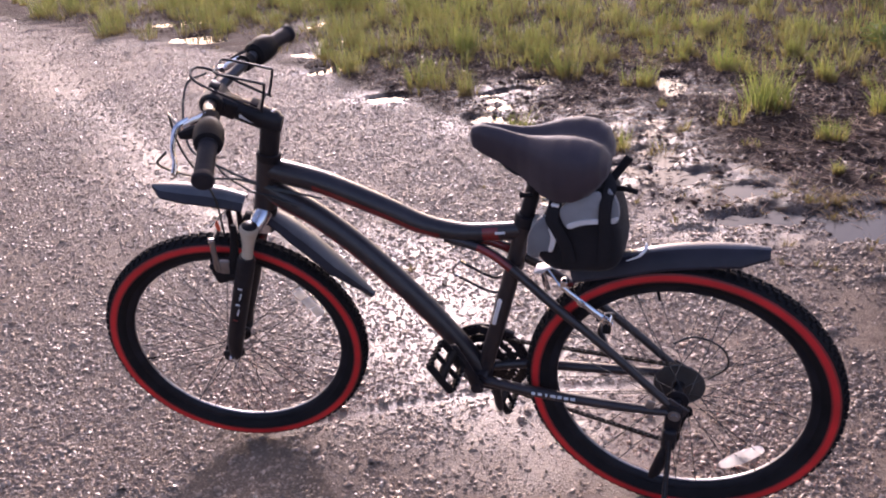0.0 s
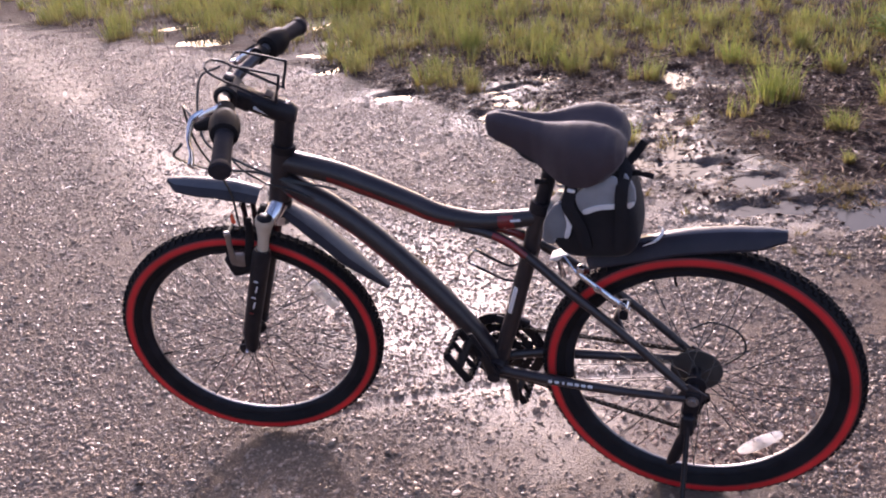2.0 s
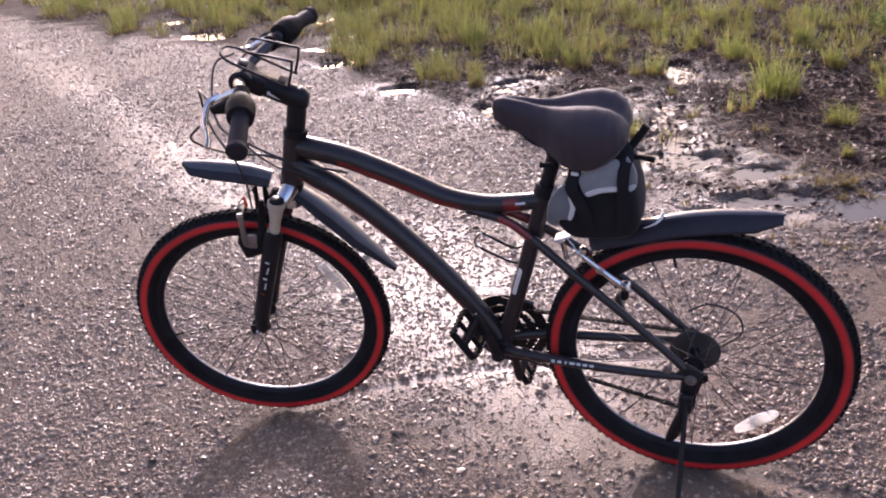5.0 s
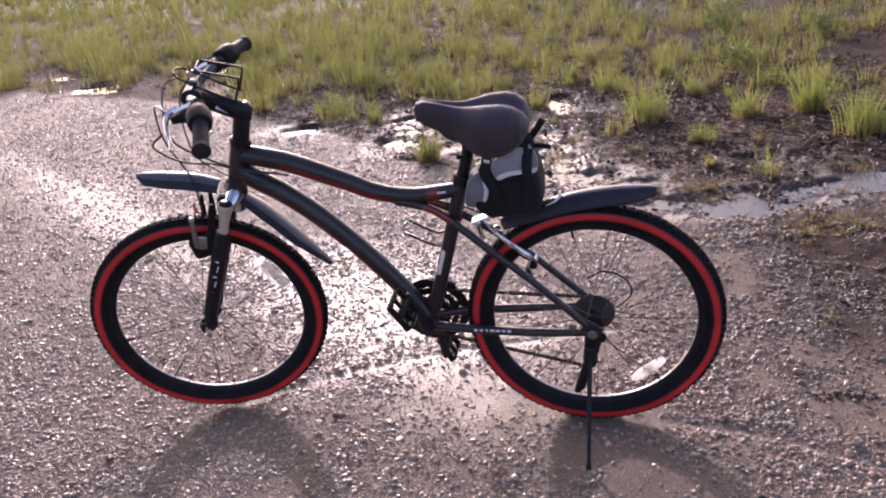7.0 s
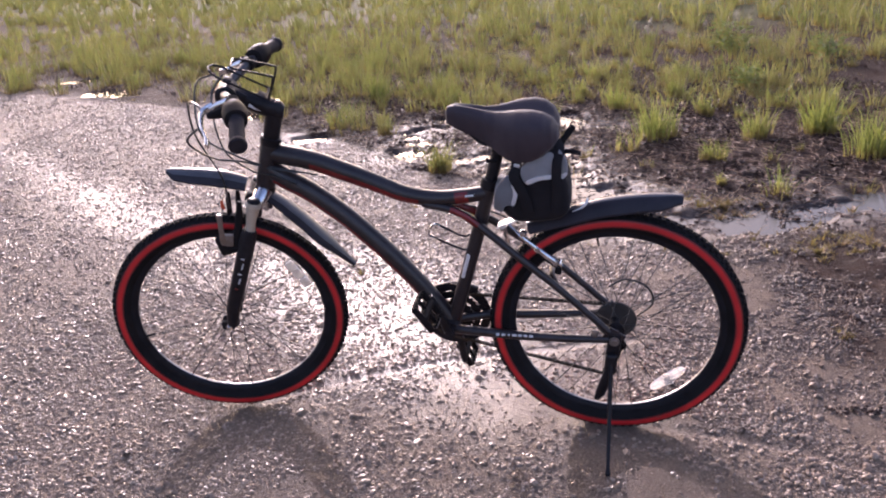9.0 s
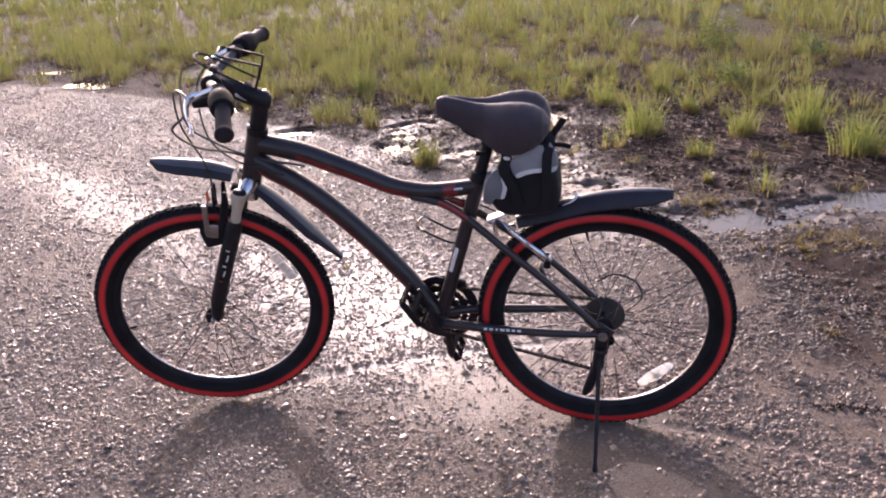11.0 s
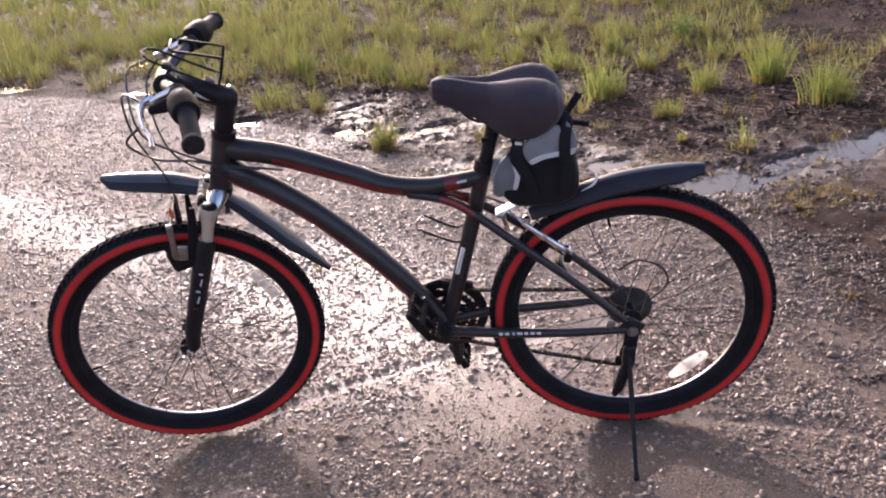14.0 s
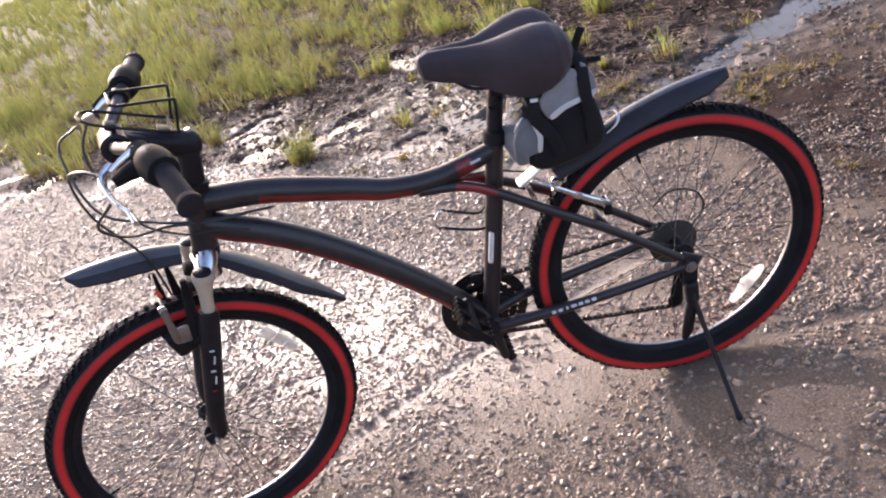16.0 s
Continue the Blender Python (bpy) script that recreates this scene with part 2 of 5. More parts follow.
M_GRASS = leafy("fresh grass blade", (0.078, 0.113, 0.018), (0.133, 0.172, 0.033), (0.25, 0.20, 0.075), 0.53)
M_FIELD = leafy("rough field grass", (0.064, 0.080, 0.017), (0.122, 0.137, 0.034), (0.25, 0.185, 0.085), 0.42)
M_WEED = leafy("low weed leaf", (0.05, 0.075, 0.02), (0.09, 0.10, 0.03), (0.2, 0.14, 0.06), 0.35)
M_HERB = leafy("broad green leaf", (0.055, 0.095, 0.014), (0.09, 0.14, 0.022), (0.14, 0.17, 0.035), 0.4)
M_LITTER = Mat("brown leaf litter", rough=0.6)
geo = M_LITTER.n.new("ShaderNodeNewGeometry")
M_LITTER.link(M_LITTER.ramp(geo.outputs["Random Per Island"], (0.0, (0.035, 0.017, 0.011)), (0.5, (0.11, 0.052, 0.031)), (0.88, (0.20, 0.11, 0.066)), (1.0, (0.38, 0.26, 0.17))), "Base Color")
M_LITTER.bump(M_LITTER.noise(200, 3), 0.4, 0.001)
M_STRAW = worn("dead straw", (0.13, 0.072, 0.042), (0.30, 0.195, 0.12), (0.6, 0.8), scale=10)


# ---- mesh tools ----
def mesh(name, verts, faces, mats, index=None, smooth=True):
    me = bpy.data.meshes.new(name)
    me.from_pydata([tuple(v) for v in verts], [], [tuple(f) for f in faces])
    for m in mats:
        me.materials.append(m.m)
    if index is not None:
        me.polygons.foreach_set("material_index", index)
    me.polygons.foreach_set("use_smooth", [smooth] * len(me.polygons))
    me.update()
    return me


def fast_mesh(name, verts, faces, mats, smooth=False):
    """A large mesh from number arrays; all faces have the same number of corners."""
    me = bpy.data.meshes.new(name)
    k = faces.shape[1]
    me.vertices.add(len(verts))
    me.vertices.foreach_set("co", np.ascontiguousarray(verts, np.float32).ravel())
    me.loops.add(faces.size)
    me.loops.foreach_set("vertex_index", np.ascontiguousarray(faces, np.int32).ravel())
    me.polygons.add(len(faces))
    me.polygons.foreach_set("loop_start", np.arange(0, faces.size, k, dtype=np.int32))
    me.polygons.foreach_set("use_smooth", np.full(len(faces), smooth))
    for m in mats:
        me.materials.append(m.m)
    me.update(calc_edges=True)
    me.validate()
    return me


class Geo:
    """Verts and faces gathered from simple shapes, with a material number for each face."""

    def __init__(self):
        self.v, self.f, self.i = [], [], []

    def add(self, verts, faces, mat=0):
        o = len(self.v)
        self.v += [Vector(p) for p in verts]
        self.f += [tuple(o + k for k in f) for f in faces]
        self.i += [mat] * len(faces) if isinstance(mat, int) else list(mat)
        return self

    def tube(self, pts, rad, n=12, mat=0, flat=1.0, side=None, cap=True, closed=False):
        """A round or flattened tube along points. rad: one radius or one each. mat: number, or a function of ring and angle. flat: width across side over height."""
        pts = [Vector(p) for p in pts]
        rad = [rad] * len(pts) if isinstance(rad, (int, float)) else list(rad)
        up = None
        verts, m = [], len(pts)
        for k, p in enumerate(pts):
            a, b = (pts[k - 1], pts[(k + 1) % m]) if closed else (pts[max(k - 1, 0)], pts[min(k + 1, m - 1)])
            d = (b - a).normalized()
            if side is not None:
                up = d.cross(Vector(side)).normalized()
            elif up is None:
                up = d.cross(Vector((0, 1, 0)) if abs(d.y) < 0.9 else Vector((1, 0, 0))).normalized()
            else:
                up = (up - d * up.dot(d)).normalized()
            w = up.cross(d)
            for j in range(n):
                t = 2 * math.pi * j / n
                verts.append(p + rad[k] * (math.cos(t) * up + math.sin(t) * flat * w))
        faces, idx = [], []
        for k in range(m if closed else m - 1):
            for j in range(n):
                a, b = k * n + j, k * n + (j + 1) % n
                c, d2 = ((k + 1) % m) * n + (j + 1) % n, ((k + 1) % m) * n + j
                faces.append((a, b, c, d2))
                idx.append(mat(k / (m - 1), (j + 0.5) / n) if callable(mat) else mat)
        if cap and not closed:
            faces += [tuple(range(n)), tuple(range((m - 1) * n, m * n))]
            idx += [idx[0], idx[-1]]
        return self.add(verts, faces, idx)

    def lathe(self, prof, centre, n=48, mat=0, closed=False):
        """A profile of (radius, y) turned about the y axis through centre. mat: number or list per profile step."""
        c, m = Vector(centre), len(prof)
        verts = [c + Vector((r * math.cos(2 * math.pi * k / n), y, r * math.sin(2 * math.pi * k / n))) for k in range(n) for r, y in prof]
        faces, idx = [], []
        for k in range(n):
            for j in range(m if closed else m - 1):
                a, b = k * m + j, k * m + (j + 1) % m
                c2, d = ((k + 1) % n) * m + (j + 1) % m, ((k + 1) % n) * m + j
                faces.append((a, d, c2, b))
                idx.append(mat if isinstance(mat, int) else mat[j])
        return self.add(verts, faces, idx)

    def box(self, size, m=None, bevel=0.003, mat=0, segs=2):
        b = bmesh.new()
        bmesh.ops.create_cube(b, size=1.0)
        for v in b.verts:
            v.co = Vector((v.co.x * size[0], v.co.y * size[1], v.co.z * size[2]))
        if bevel:
            bmesh.ops.bevel(b, geom=b.edges[:], offset=bevel, segments=segs, affect="EDGES", profile=0.5)
        m = m or Matrix()
        b.verts.index_update()
        self.add([m @ v.co for v in b.verts], [[v.index for v in f.verts] for f in b.faces], mat)
        b.free()
        return self

    def moved(self, m):
        self.v = [m @ p for p in self.v]
        return self

    def mesh(self, name, mats, smooth=True):
        return mesh(name, self.v, self.f, mats, self.i, smooth)


def spline(pts, n=8):
    """A smooth run through points (Catmull-Rom), n steps between each two."""
    pts = [Vector(p) for p in pts]
    ext = [2 * pts[0] - pts[1], *pts, 2 * pts[-1] - pts[-2]]
    out = []
    for k in range(len(pts) - 1):
        a, b, c, d = ext[k:k + 4]
        for j in range(n):
            t = j / n
            out.append(0.5 * (2 * b + (c - a) * t + (2 * a - 5 * b + 4 * c - d) * t * t + (3 * b - 3 * c + d - a) * t ** 3))
    return out + [pts[-1]]


def lerp_list(vals, n):
    """n values spread evenly along a list."""
    return [float(v) for v in np.interp(np.linspace(0, len(vals) - 1, n), range(len(vals)), vals)]


def soften(me, angle=35):
    """Smooth shading that keeps hard edges hard."""
    me.set_sharp_from_angle(angle=radians(angle))
    return me


def part(name, geom, mats, parent, label="", hard=35):
    """One mesh object under a thing or a part."""
    ob = new(name, soften(geom.mesh(name, mats if isinstance(mats, (list, tuple)) else [mats]), hard))
    ob.parent = parent
    return tagged(ob, label) if label else ob


def thing(name, m, label, category, group=""):
    ob = new(name)
    ob.matrix_world = m
    ob.empty_display_size = 0.1
    return tagged(ob, label, category, group)


# ---- the ground ----
EDGE_X = (-60, -12, -6, -3.6, -2.4, -1.4, -0.6, 0.0, 0.3, 0.8, 1.3, 1.8, 3, 6, 12, 60)
EDGE_Y = (30, 8.6, 5.75, 4.75, 4.1, 3.3, 2.5, 2.15, 1.85, 1.65, 1.68, 1.85, 2.2, 3.0, 5.0, 24)
# puddles: middle x, y, half length, half width, turn in degrees, depth
PUDDLES = [(0.10, 2.26, 0.16, 0.06, -6, 0.030), (0.37, 2.19, 0.22, 0.11, -12, 0.034), (0.60, 2.06, 0.12, 0.09, -22, 0.032), (0.74, 1.77, 0.20, 0.07, 9, 0.026), (1.13, 1.73, 0.22, 0.15, 12, 0.029), (1.40, 1.88, 0.18, 0.07, 22, 0.026),
           (1.68, 2.00, 0.32, 0.085, 17, 0.029), (2.20, 2.18, 0.50, 0.18, 12, 0.036), (0.48, 1.57, 0.10, 0.035, 8, 0.022), (0.08, 3.87, 0.10, 0.24, 10, 0.042),
           (0.21, 2.50, 0.13, 0.19, 8, 0.0235), (0.14, 2.82, 0.10, 0.17, 10, 0.023), (0.10, 3.10, 0.08, 0.12, 10, 0.022), (-0.17, 3.32, 0.10, 0.07, 0, 0.025), (-0.38, 2.92, 0.23, 0.075, 22, 0.030), (-0.30, 2.70, 0.14, 0.06, 10, 0.022),
           (-0.95, 3.66, 0.20, 0.06, 20, 0.026), (-0.86, 2.97, 0.12, 0.14, 0, 0.024), (-0.92, 3.35, 0.12, 0.16, 10, 0.022), (-0.80, 3.95, 0.10, 0.14, 10, 0.022), (0.40, 3.75, 0.10, 0.12, 0, 0.020), (1.30, 2.45, 0.22, 0.06, 8, 0.020),
           (-3.04, 4.78, 0.20, 0.10, -25, 0.030), (-2.56, 4.26, 0.20, 0.10, 50, 0.030), (-3.05, 5.3, 0.10, 0.16, 20, 0.028), (-3.7, 6.3, 0.13, 0.35, 10, 0.03), (-1.68, 3.46, 0.16, 0.09, 20, 0.030), (-4.75, 5.5, 0.32, 0.14, -20, 0.04), (-5.7, 6.45, 0.34, 0.13, -25, 0.04)]
TRACKS = [[(0.56, -0.02), (0.67, -0.016), (0.83, -0.03), (1.02, -0.075), (1.24, -0.18), (1.9, -0.62)], [(-0.52, 0.0), (-0.40, 0.09), (-0.26, 0.18), (-0.11, 0.265), (0.12, 0.36), (0.6, 0.52)]]


def edge_y(x):
    return np.interp(x, EDGE_X, EDGE_Y)


def wave(x, y, scale, seed):
    """Cheap smooth noise in about -1..1 from turned sines."""
    r = np.random.RandomState(seed)
    out = 0
    for k in range(6):
        a, ph, s = r.uniform(0, 6.28), r.uniform(0, 6.28), scale * r.uniform(0.7, 1.6)
        out = out + np.sin((x * np.cos(a) + y * np.sin(a)) * s + ph + 0.8 * np.sin((x * np.sin(a) - y * np.cos(a)) * s * 0.6 + ph))
    return out / 3.0


def vnoise(x, y, scale, seed, octaves=3):
    """Layered value noise in about -1..1."""
    out, amp, tot = 0.0, 1.0, 0.0
    for k in range(octaves):
        u, v = np.asarray(x) * scale + 17.3 * k + seed, np.asarray(y) * scale - 9.1 * k + 3.7 * seed
        iu, iv = np.floor(u), np.floor(v)
        fu, fv = u - iu, v - iv
        fu, fv = fu * fu * (3 - 2 * fu), fv * fv * (3 - 2 * fv)

        def corner(a, b):
            h = np.sin((iu + a) * 127.1 + (iv + b) * 311.7 + seed * 74.7) * 43758.5453
            return h - np.floor(h)

        n = (corner(0, 0) * (1 - fu) + corner(1, 0) * fu) * (1 - fv) + (corner(0, 1) * (1 - fu) + corner(1, 1) * fu) * fv
        out, tot = out + amp * (2 * n - 1), tot + amp
        amp, scale = amp * 0.55, scale * 2.1
    return out / tot * 1.5


def soil_of(x, y):
    """0 on the road, 1 in the mud, 2 under the grass field."""
    d = y - edge_y(x) + 0.06 * wave(x, y, 5, 11)
    mud = np.clip(d / 0.16 + 0.5, 0, 1)
    # sand from the road lies over the mud along its edge
    mud = mud - 0.42 * np.clip(mud, 0, 1) * np.exp(-((x + 0.25) / 0.95) ** 2 - ((d - 0.4) / 0.5) ** 2)
    # browner soil to the right; its darkness also stands for weaker light there
    mud = np.maximum(mud, 0.52 * np.clip((x - 0.55) / 0.8, 0, 1) * np.exp(-(np.clip(x - 2.6, 0, 99) / 2.2) ** 2 - (np.clip(0.55 - y, 0, 99) / 0.5) ** 2) * (1 + 0.25 * wave(x, y, 2.5, 12)))
    return mud + np.clip((y - edge_y(x) - 5.0) / 4, 0, 1)


def wet_of(x, y):
    """Where rain still stands in the surface: a worn hollow in the road, the track and the puddles' rims."""
    w = 1.2 * np.exp(-(((0.77 * (x + 0.34) - 0.64 * (y - 0.72)) / 0.8) ** 2 + ((0.64 * (x + 0.34) + 0.77 * (y - 0.72)) / 0.42) ** 2)) + 0.12 * np.exp(-(((x - 0.25) / 0.38) ** 2 + ((y - 0.1) / 0.3) ** 2))
    w = w + 0.15 * np.exp(-(((x + 2.2) / 0.9) ** 2 + ((y - 1.9) / 0.8) ** 2)) + 0.22 * np.exp(-(track_gap(x, y) / 0.05) ** 2)
    # a worn wheel rut that runs along the road
    w = w + 0.42 * np.exp(-(rut_gap(x, y) / 0.22) ** 2) * np.clip((-0.9 - x) / 0.8, 0, 1)
    w = w + 0.12 * np.exp(-(((x - 0.3) / 1.0) ** 2 + ((y - 2.65) / 0.55) ** 2))
    for px, py, a, b, turn, deep in PUDDLES:
        w = w + 0.7 * np.exp(-(((x - px) / (a + 0.16)) ** 2 + ((y - py) / (b + 0.14)) ** 2))
    return np.clip(w, 0, 1.1)


# places where the bed lies bare and smooth: middle x, y, half sizes, how bare
SMOOTH = [(0.22, 0.08, 0.38, 0.30, 1.0), (0.72, -0.28, 0.3, 0.12, 0.8), (-0.34, 0.74, 0.36, 0.3, 0.5), (-0.12, 0.50, 0.25, 0.2, 0.5), (-0.55, -0.10, 0.13, 0.06, 0.95), (-0.61, -0.25, 0.07, 0.13, 0.9), (-0.29, -0.15, 0.13, 0.07, 0.95), (-0.22, -0.31, 0.06, 0.15, 0.9),
          (-0.28, -0.48, 0.15, 0.06, 0.7), (0.52, -0.16, 0.17, 0.09, 1.0), (0.80, -0.29, 0.16, 0.07, 1.0), (0.64, -0.08, 0.16, 0.03, 0.85), (0.37, 0.05, 0.12, 0.1, 0.9), (-0.63, -0.50, 0.1, 0.05, 0.6), (0.66, -0.21, 0.12, 0.07, 0.9), (0.95, -0.37, 0.14, 0.06, 0.9), (0.45, -0.26, 0.12, 0.12, 0.85), (0.50, -0.42, 0.2, 0.07, 0.6)]


def rut_gap(x, y):
    """Distance across the worn wheel rut that runs along the road."""
    return 0.59 * (x + 2.85) + 0.807 * (y - 2.28)


def track_gap(x, y):
    """Distance from the wheel track."""
    best = np.full(np.shape(x), 9.0)
    for (ax, ay), (bx, by) in [pair for run in TRACKS for pair in zip(run, run[1:])]:
        t = np.clip(((x - ax) * (bx - ax) + (y - ay) * (by - ay)) / ((bx - ax) ** 2 + (by - ay) ** 2), 0, 1)
        best = np.minimum(best, np.hypot(x - ax - t * (bx - ax), y - ay - t * (by - ay)))
    return best


def height(x, y):
    soil = soil_of(x, y)
    near = np.exp(-((x / 30) ** 2 + (y / 30) ** 2))
    z = 0.0025 * wave(x, y, 9, 1) * near
    mud = np.clip(soil, 0, 1)
    z = z + mud * near * (0.003 + 0.010 * vnoise(x, y, 5, 2) + 0.0085 * vnoise(x, y, 19, 3, 2))
    z = z - 0.006 * np.exp(-(track_gap(x, y) / 0.022) ** 2)
    wx_, wy_ = x + 0.045 * vnoise(x, y, 7, 8, 2), y + 0.045 * vnoise(x, y, 7, 9, 2)
    dip = 0.0
    for px, py, a, b, turn, deep in PUDDLES:
        c, s_ = math.cos(radians(turn)), math.sin(radians(turn))
        u, v = (wx_ - px) * c + (wy_ - py) * s_, -(wx_ - px) * s_ + (wy_ - py) * c
        dip = np.maximum(dip, deep * np.clip(1.45 - ((u / a) ** 2 + (v / b) ** 2) * 0.75, 0, 1))
    # humps of mud that break the shallow puddles up
    return z - dip * (1 + 0.5 * vnoise(x, y, 9, 14, 2))


def spread(lo, hi, step, far, grow=1.12):
    core = np.arange(lo, hi + step / 2, step)
    out, d = [], step
    while sum(out) < far:
        d *= grow
        out.append(d)
    tail = np.cumsum(out)
    return np.concatenate([lo - tail[::-1], core, core[-1] + tail])


gx, gy = spread(-2.0, 2.5, 0.021, 900), spread(-0.8, 4.5, 0.021, 900)
GX, GY = np.meshgrid(gx, gy)
co = np.stack([GX.ravel(), GY.ravel(), height(GX, GY).ravel()], 1)
nx, ny = len(gx), len(gy)
cell = (np.arange(ny - 1)[:, None] * nx + np.arange(nx - 1)[None]).ravel()
me = fast_mesh("ground", co, np.stack([cell, cell + 1, cell + nx + 1, cell + nx], 1), [M_GROUND], True)
me.attributes.new("wet", "FLOAT", "POINT").data.foreach_set("value", wet_of(co[:, 0], co[:, 1]).astype(np.float32))
me.attributes.new("soil", "FLOAT", "POINT").data.foreach_set("value", soil_of(co[:, 0], co[:, 1]).astype(np.float32))
tagged(new("ground", me), "wet gravel road edge passing into dark mud and grass", "ground", kind="structure")

# one sheet of rain water that shows wherever the ground dips below it
WATER = -0.0165
wx, wy = np.meshgrid(np.linspace(-9, 4, 40), np.linspace(1.3, 9, 30))
cell = (np.arange(29)[:, None] * 40 + np.arange(39)[None]).ravel()
keep_y = np.maximum(wy.ravel(), edge_y(wx.ravel()) - 0.25)
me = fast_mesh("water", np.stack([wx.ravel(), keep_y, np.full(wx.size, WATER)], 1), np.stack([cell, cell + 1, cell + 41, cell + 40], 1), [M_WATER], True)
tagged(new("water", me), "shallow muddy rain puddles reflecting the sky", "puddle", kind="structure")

# ---- the bicycle ----
BIKE = pose(-0.002, -0.013, 0.002, 0, 0, 1.36) @ pose(0, 0, 0, 7.0, 0, 0)
bike = thing("bicycle", BIKE, "dark slate and red bicycle on its kickstand on wet gravel", "bicycle")
REAR, FRONT = Vector((0.543, 0, 0.325)), Vector((-0.539, 0, 0.336))
HEAD_O, HEAD_AX = Vector((-0.326, -0.007, 0.84)), Vector((0.302, 0, 0.953)).normalized()
STEER = Matrix.Translation(HEAD_O) @ Matrix.Rotation(radians(15), 4, HEAD_AX) @ Matrix.Translation(-HEAD_O)
BB = Vector((0.105, 0, 0.318))


def head_at(d, off=0.0):
    """A point on the steering axis, d metres above its middle, off metres ahead of it."""
    return HEAD_O + HEAD_AX * d + Vector((-HEAD_AX.z, 0, HEAD_AX.x)) * off


def wheel(centre, m, rear):
    """Rim with tyre, spokes, hub, reflector and valve; the tread has blocks."""
    geo = Geo()
    prof = [(0.2805, -0.0125), (0.283, -0.0125), (0.283, -0.0095), (0.276, -0.009), (0.276, 0.009), (0.283, 0.0095), (0.283, 0.0125), (0.2805, 0.0125), (0.268, 0.0115), (0.2625, 0.0038), (0.262, 0), (0.2625, -0.0038), (0.268, -0.0115)]
    geo.lathe(prof, centre, 96, [0] * 9 + [1, 1, 0, 0], closed=True)
    rim = part("wheel", geo.moved(m), [M_RIM, M_RIMLIP], bike, "black spoked bicycle wheel", 50)
    geo = Geo()
    # cross-section of the tyre from bead to bead, with a red band on each side wall
    half = [(0.2795, 0.010), (0.287, 0.0165), (0.294, 0.0200), (0.2982, 0.0213), (0.3022, 0.0219), (0.3140, 0.0217), (0.3180, 0.0204), (0.3205, 0.0185), (0.3245, 0.0125), (0.3265, 0.006)]
    half = [(r, y * 1.15 if r < 0.322 else y) for r, y in half]
    prof = [(r, -y) for r, y in half] + [(0.327, 0)] + half[::-1]
    kinds = [0, 0, 0, 2, 1, 2, 0, 0, 0]
    geo.lathe(prof, centre, 120, kinds + [0, 0] + kinds[::-1])
    for k in range(96):
        for y, long, wide, shift in ((-0.0125, 0.009, 0.009, 0.0), (0.0125, 0.009, 0.009, 0.0), (-0.0045, 0.012, 0.006, 0.5), (0.0045, 0.012, 0.006, 0.5)):
            a = 2 * math.pi * (k + shift) / 96
            r = 0.3255 if abs(y) > 0.01 else 0.3285
            geo.box((0.0075, wide, long), Matrix.Translation(centre) @ Matrix.Rotation(-a, 4, "Y") @ pose(r, y, 0, 0, 0, 35 * (1 if y > 0 else -1) if abs(y) > 0.01 else 0), 0, 0)
    part("tyre", geo.moved(m), [M_RUBBER, M_REDTYRE, M_REDEDGE], rim, "knobbly black tyre with a red side band", 30)
    # hub shell with flanges
    w = 0.026 if rear else 0.032
    geo = Geo().lathe([(0.004, -0.055), (0.009, -0.055), (0.009, -w - 0.006), (0.024, -w - 0.004), (0.024, -w), (0.012, -w + 0.005), (0.011, w - 0.005), (0.024, w), (0.024, w + 0.004), (0.009, w + 0.006), (0.009, 0.055), (0.004, 0.055)], centre, 24)
    part("hub", geo.moved(m), M_SATIN, rim, "black hub", 40)
    # spokes: one mesh, laced in crossed pairs
    for sgn in (-1, 1):
        for lean in (-1, 1):
            p0 = Vector((0.021 * math.cos(lean * 1.25), sgn * w, 0.021 * math.sin(lean * 1.25)))
            p1 = Vector((0.264 * math.cos(lean * 0.17), sgn * 0.003, 0.264 * math.sin(lean * 0.17)))
            spoke = Geo().tube([p0, p1], 0.0008, 5).mesh("spoke", [M_SPOKE])
            for k in range(9):
                ob = new("spoke", spoke)
                ob.parent = rim
                ob.matrix_basis = m @ Matrix.Translation(centre) @ Matrix.Rotation(2 * math.pi * (k + 0.25 * (sgn > 0) + 0.5 * (lean > 0) * 0.5) / 9, 4, "Y")
    # wheel reflector between two spokes, and the valve
    ring_r = 0.214 if rear else 0.240
    ang = -50 if rear else 28
    place = m @ Matrix.Translation(centre) @ Matrix.Rotation(radians(-ang), 4, "Y")
    geo = Geo().tube([(ring_r, -0.005, 0.056 * q) for q in (-1, -0.97, -0.85, -0.6, -0.3, 0, 0.3, 0.6, 0.85, 0.97, 1)], [0.003, 0.007, 0.0115, 0.0145, 0.016, 0.0165, 0.016, 0.0145, 0.0115, 0.007, 0.003], 16, 0, flat=0.28, side=(0, 1, 0)).box((0.020, 0.004, 0.030), pose(ring_r, 0.003, 0), 0.001, 1)
    if not rear:
        geo = Geo()
        for q in (-1, 0, 1):
            geo.box((0.026, 0.006, 0.030), pose(ring_r, -0.005, 0.0315 * q), 0.002, 0)
        geo.box((0.018, 0.004, 0.092), pose(ring_r, 0.001, 0), 0.001, 1)
    part("reflector", geo.moved(place), [M_REFLECT, M_WHITE], rim, "white spoke reflector")
    va = 100 if rear else 189
    place = m @ Matrix.Translation(centre) @ Matrix.Rotation(radians(-va), 4, "Y")
    geo = Geo().tube([(0.264, 0, 0), (0.245, 0, 0), (0.238, 0, 0)], [0.003, 0.003, 0.0022], 8)
    part("valve", geo.moved(place), M_BLACK, rim, "black valve stem")
    return rim


rear_wheel = wheel(REAR, Matrix(), True)
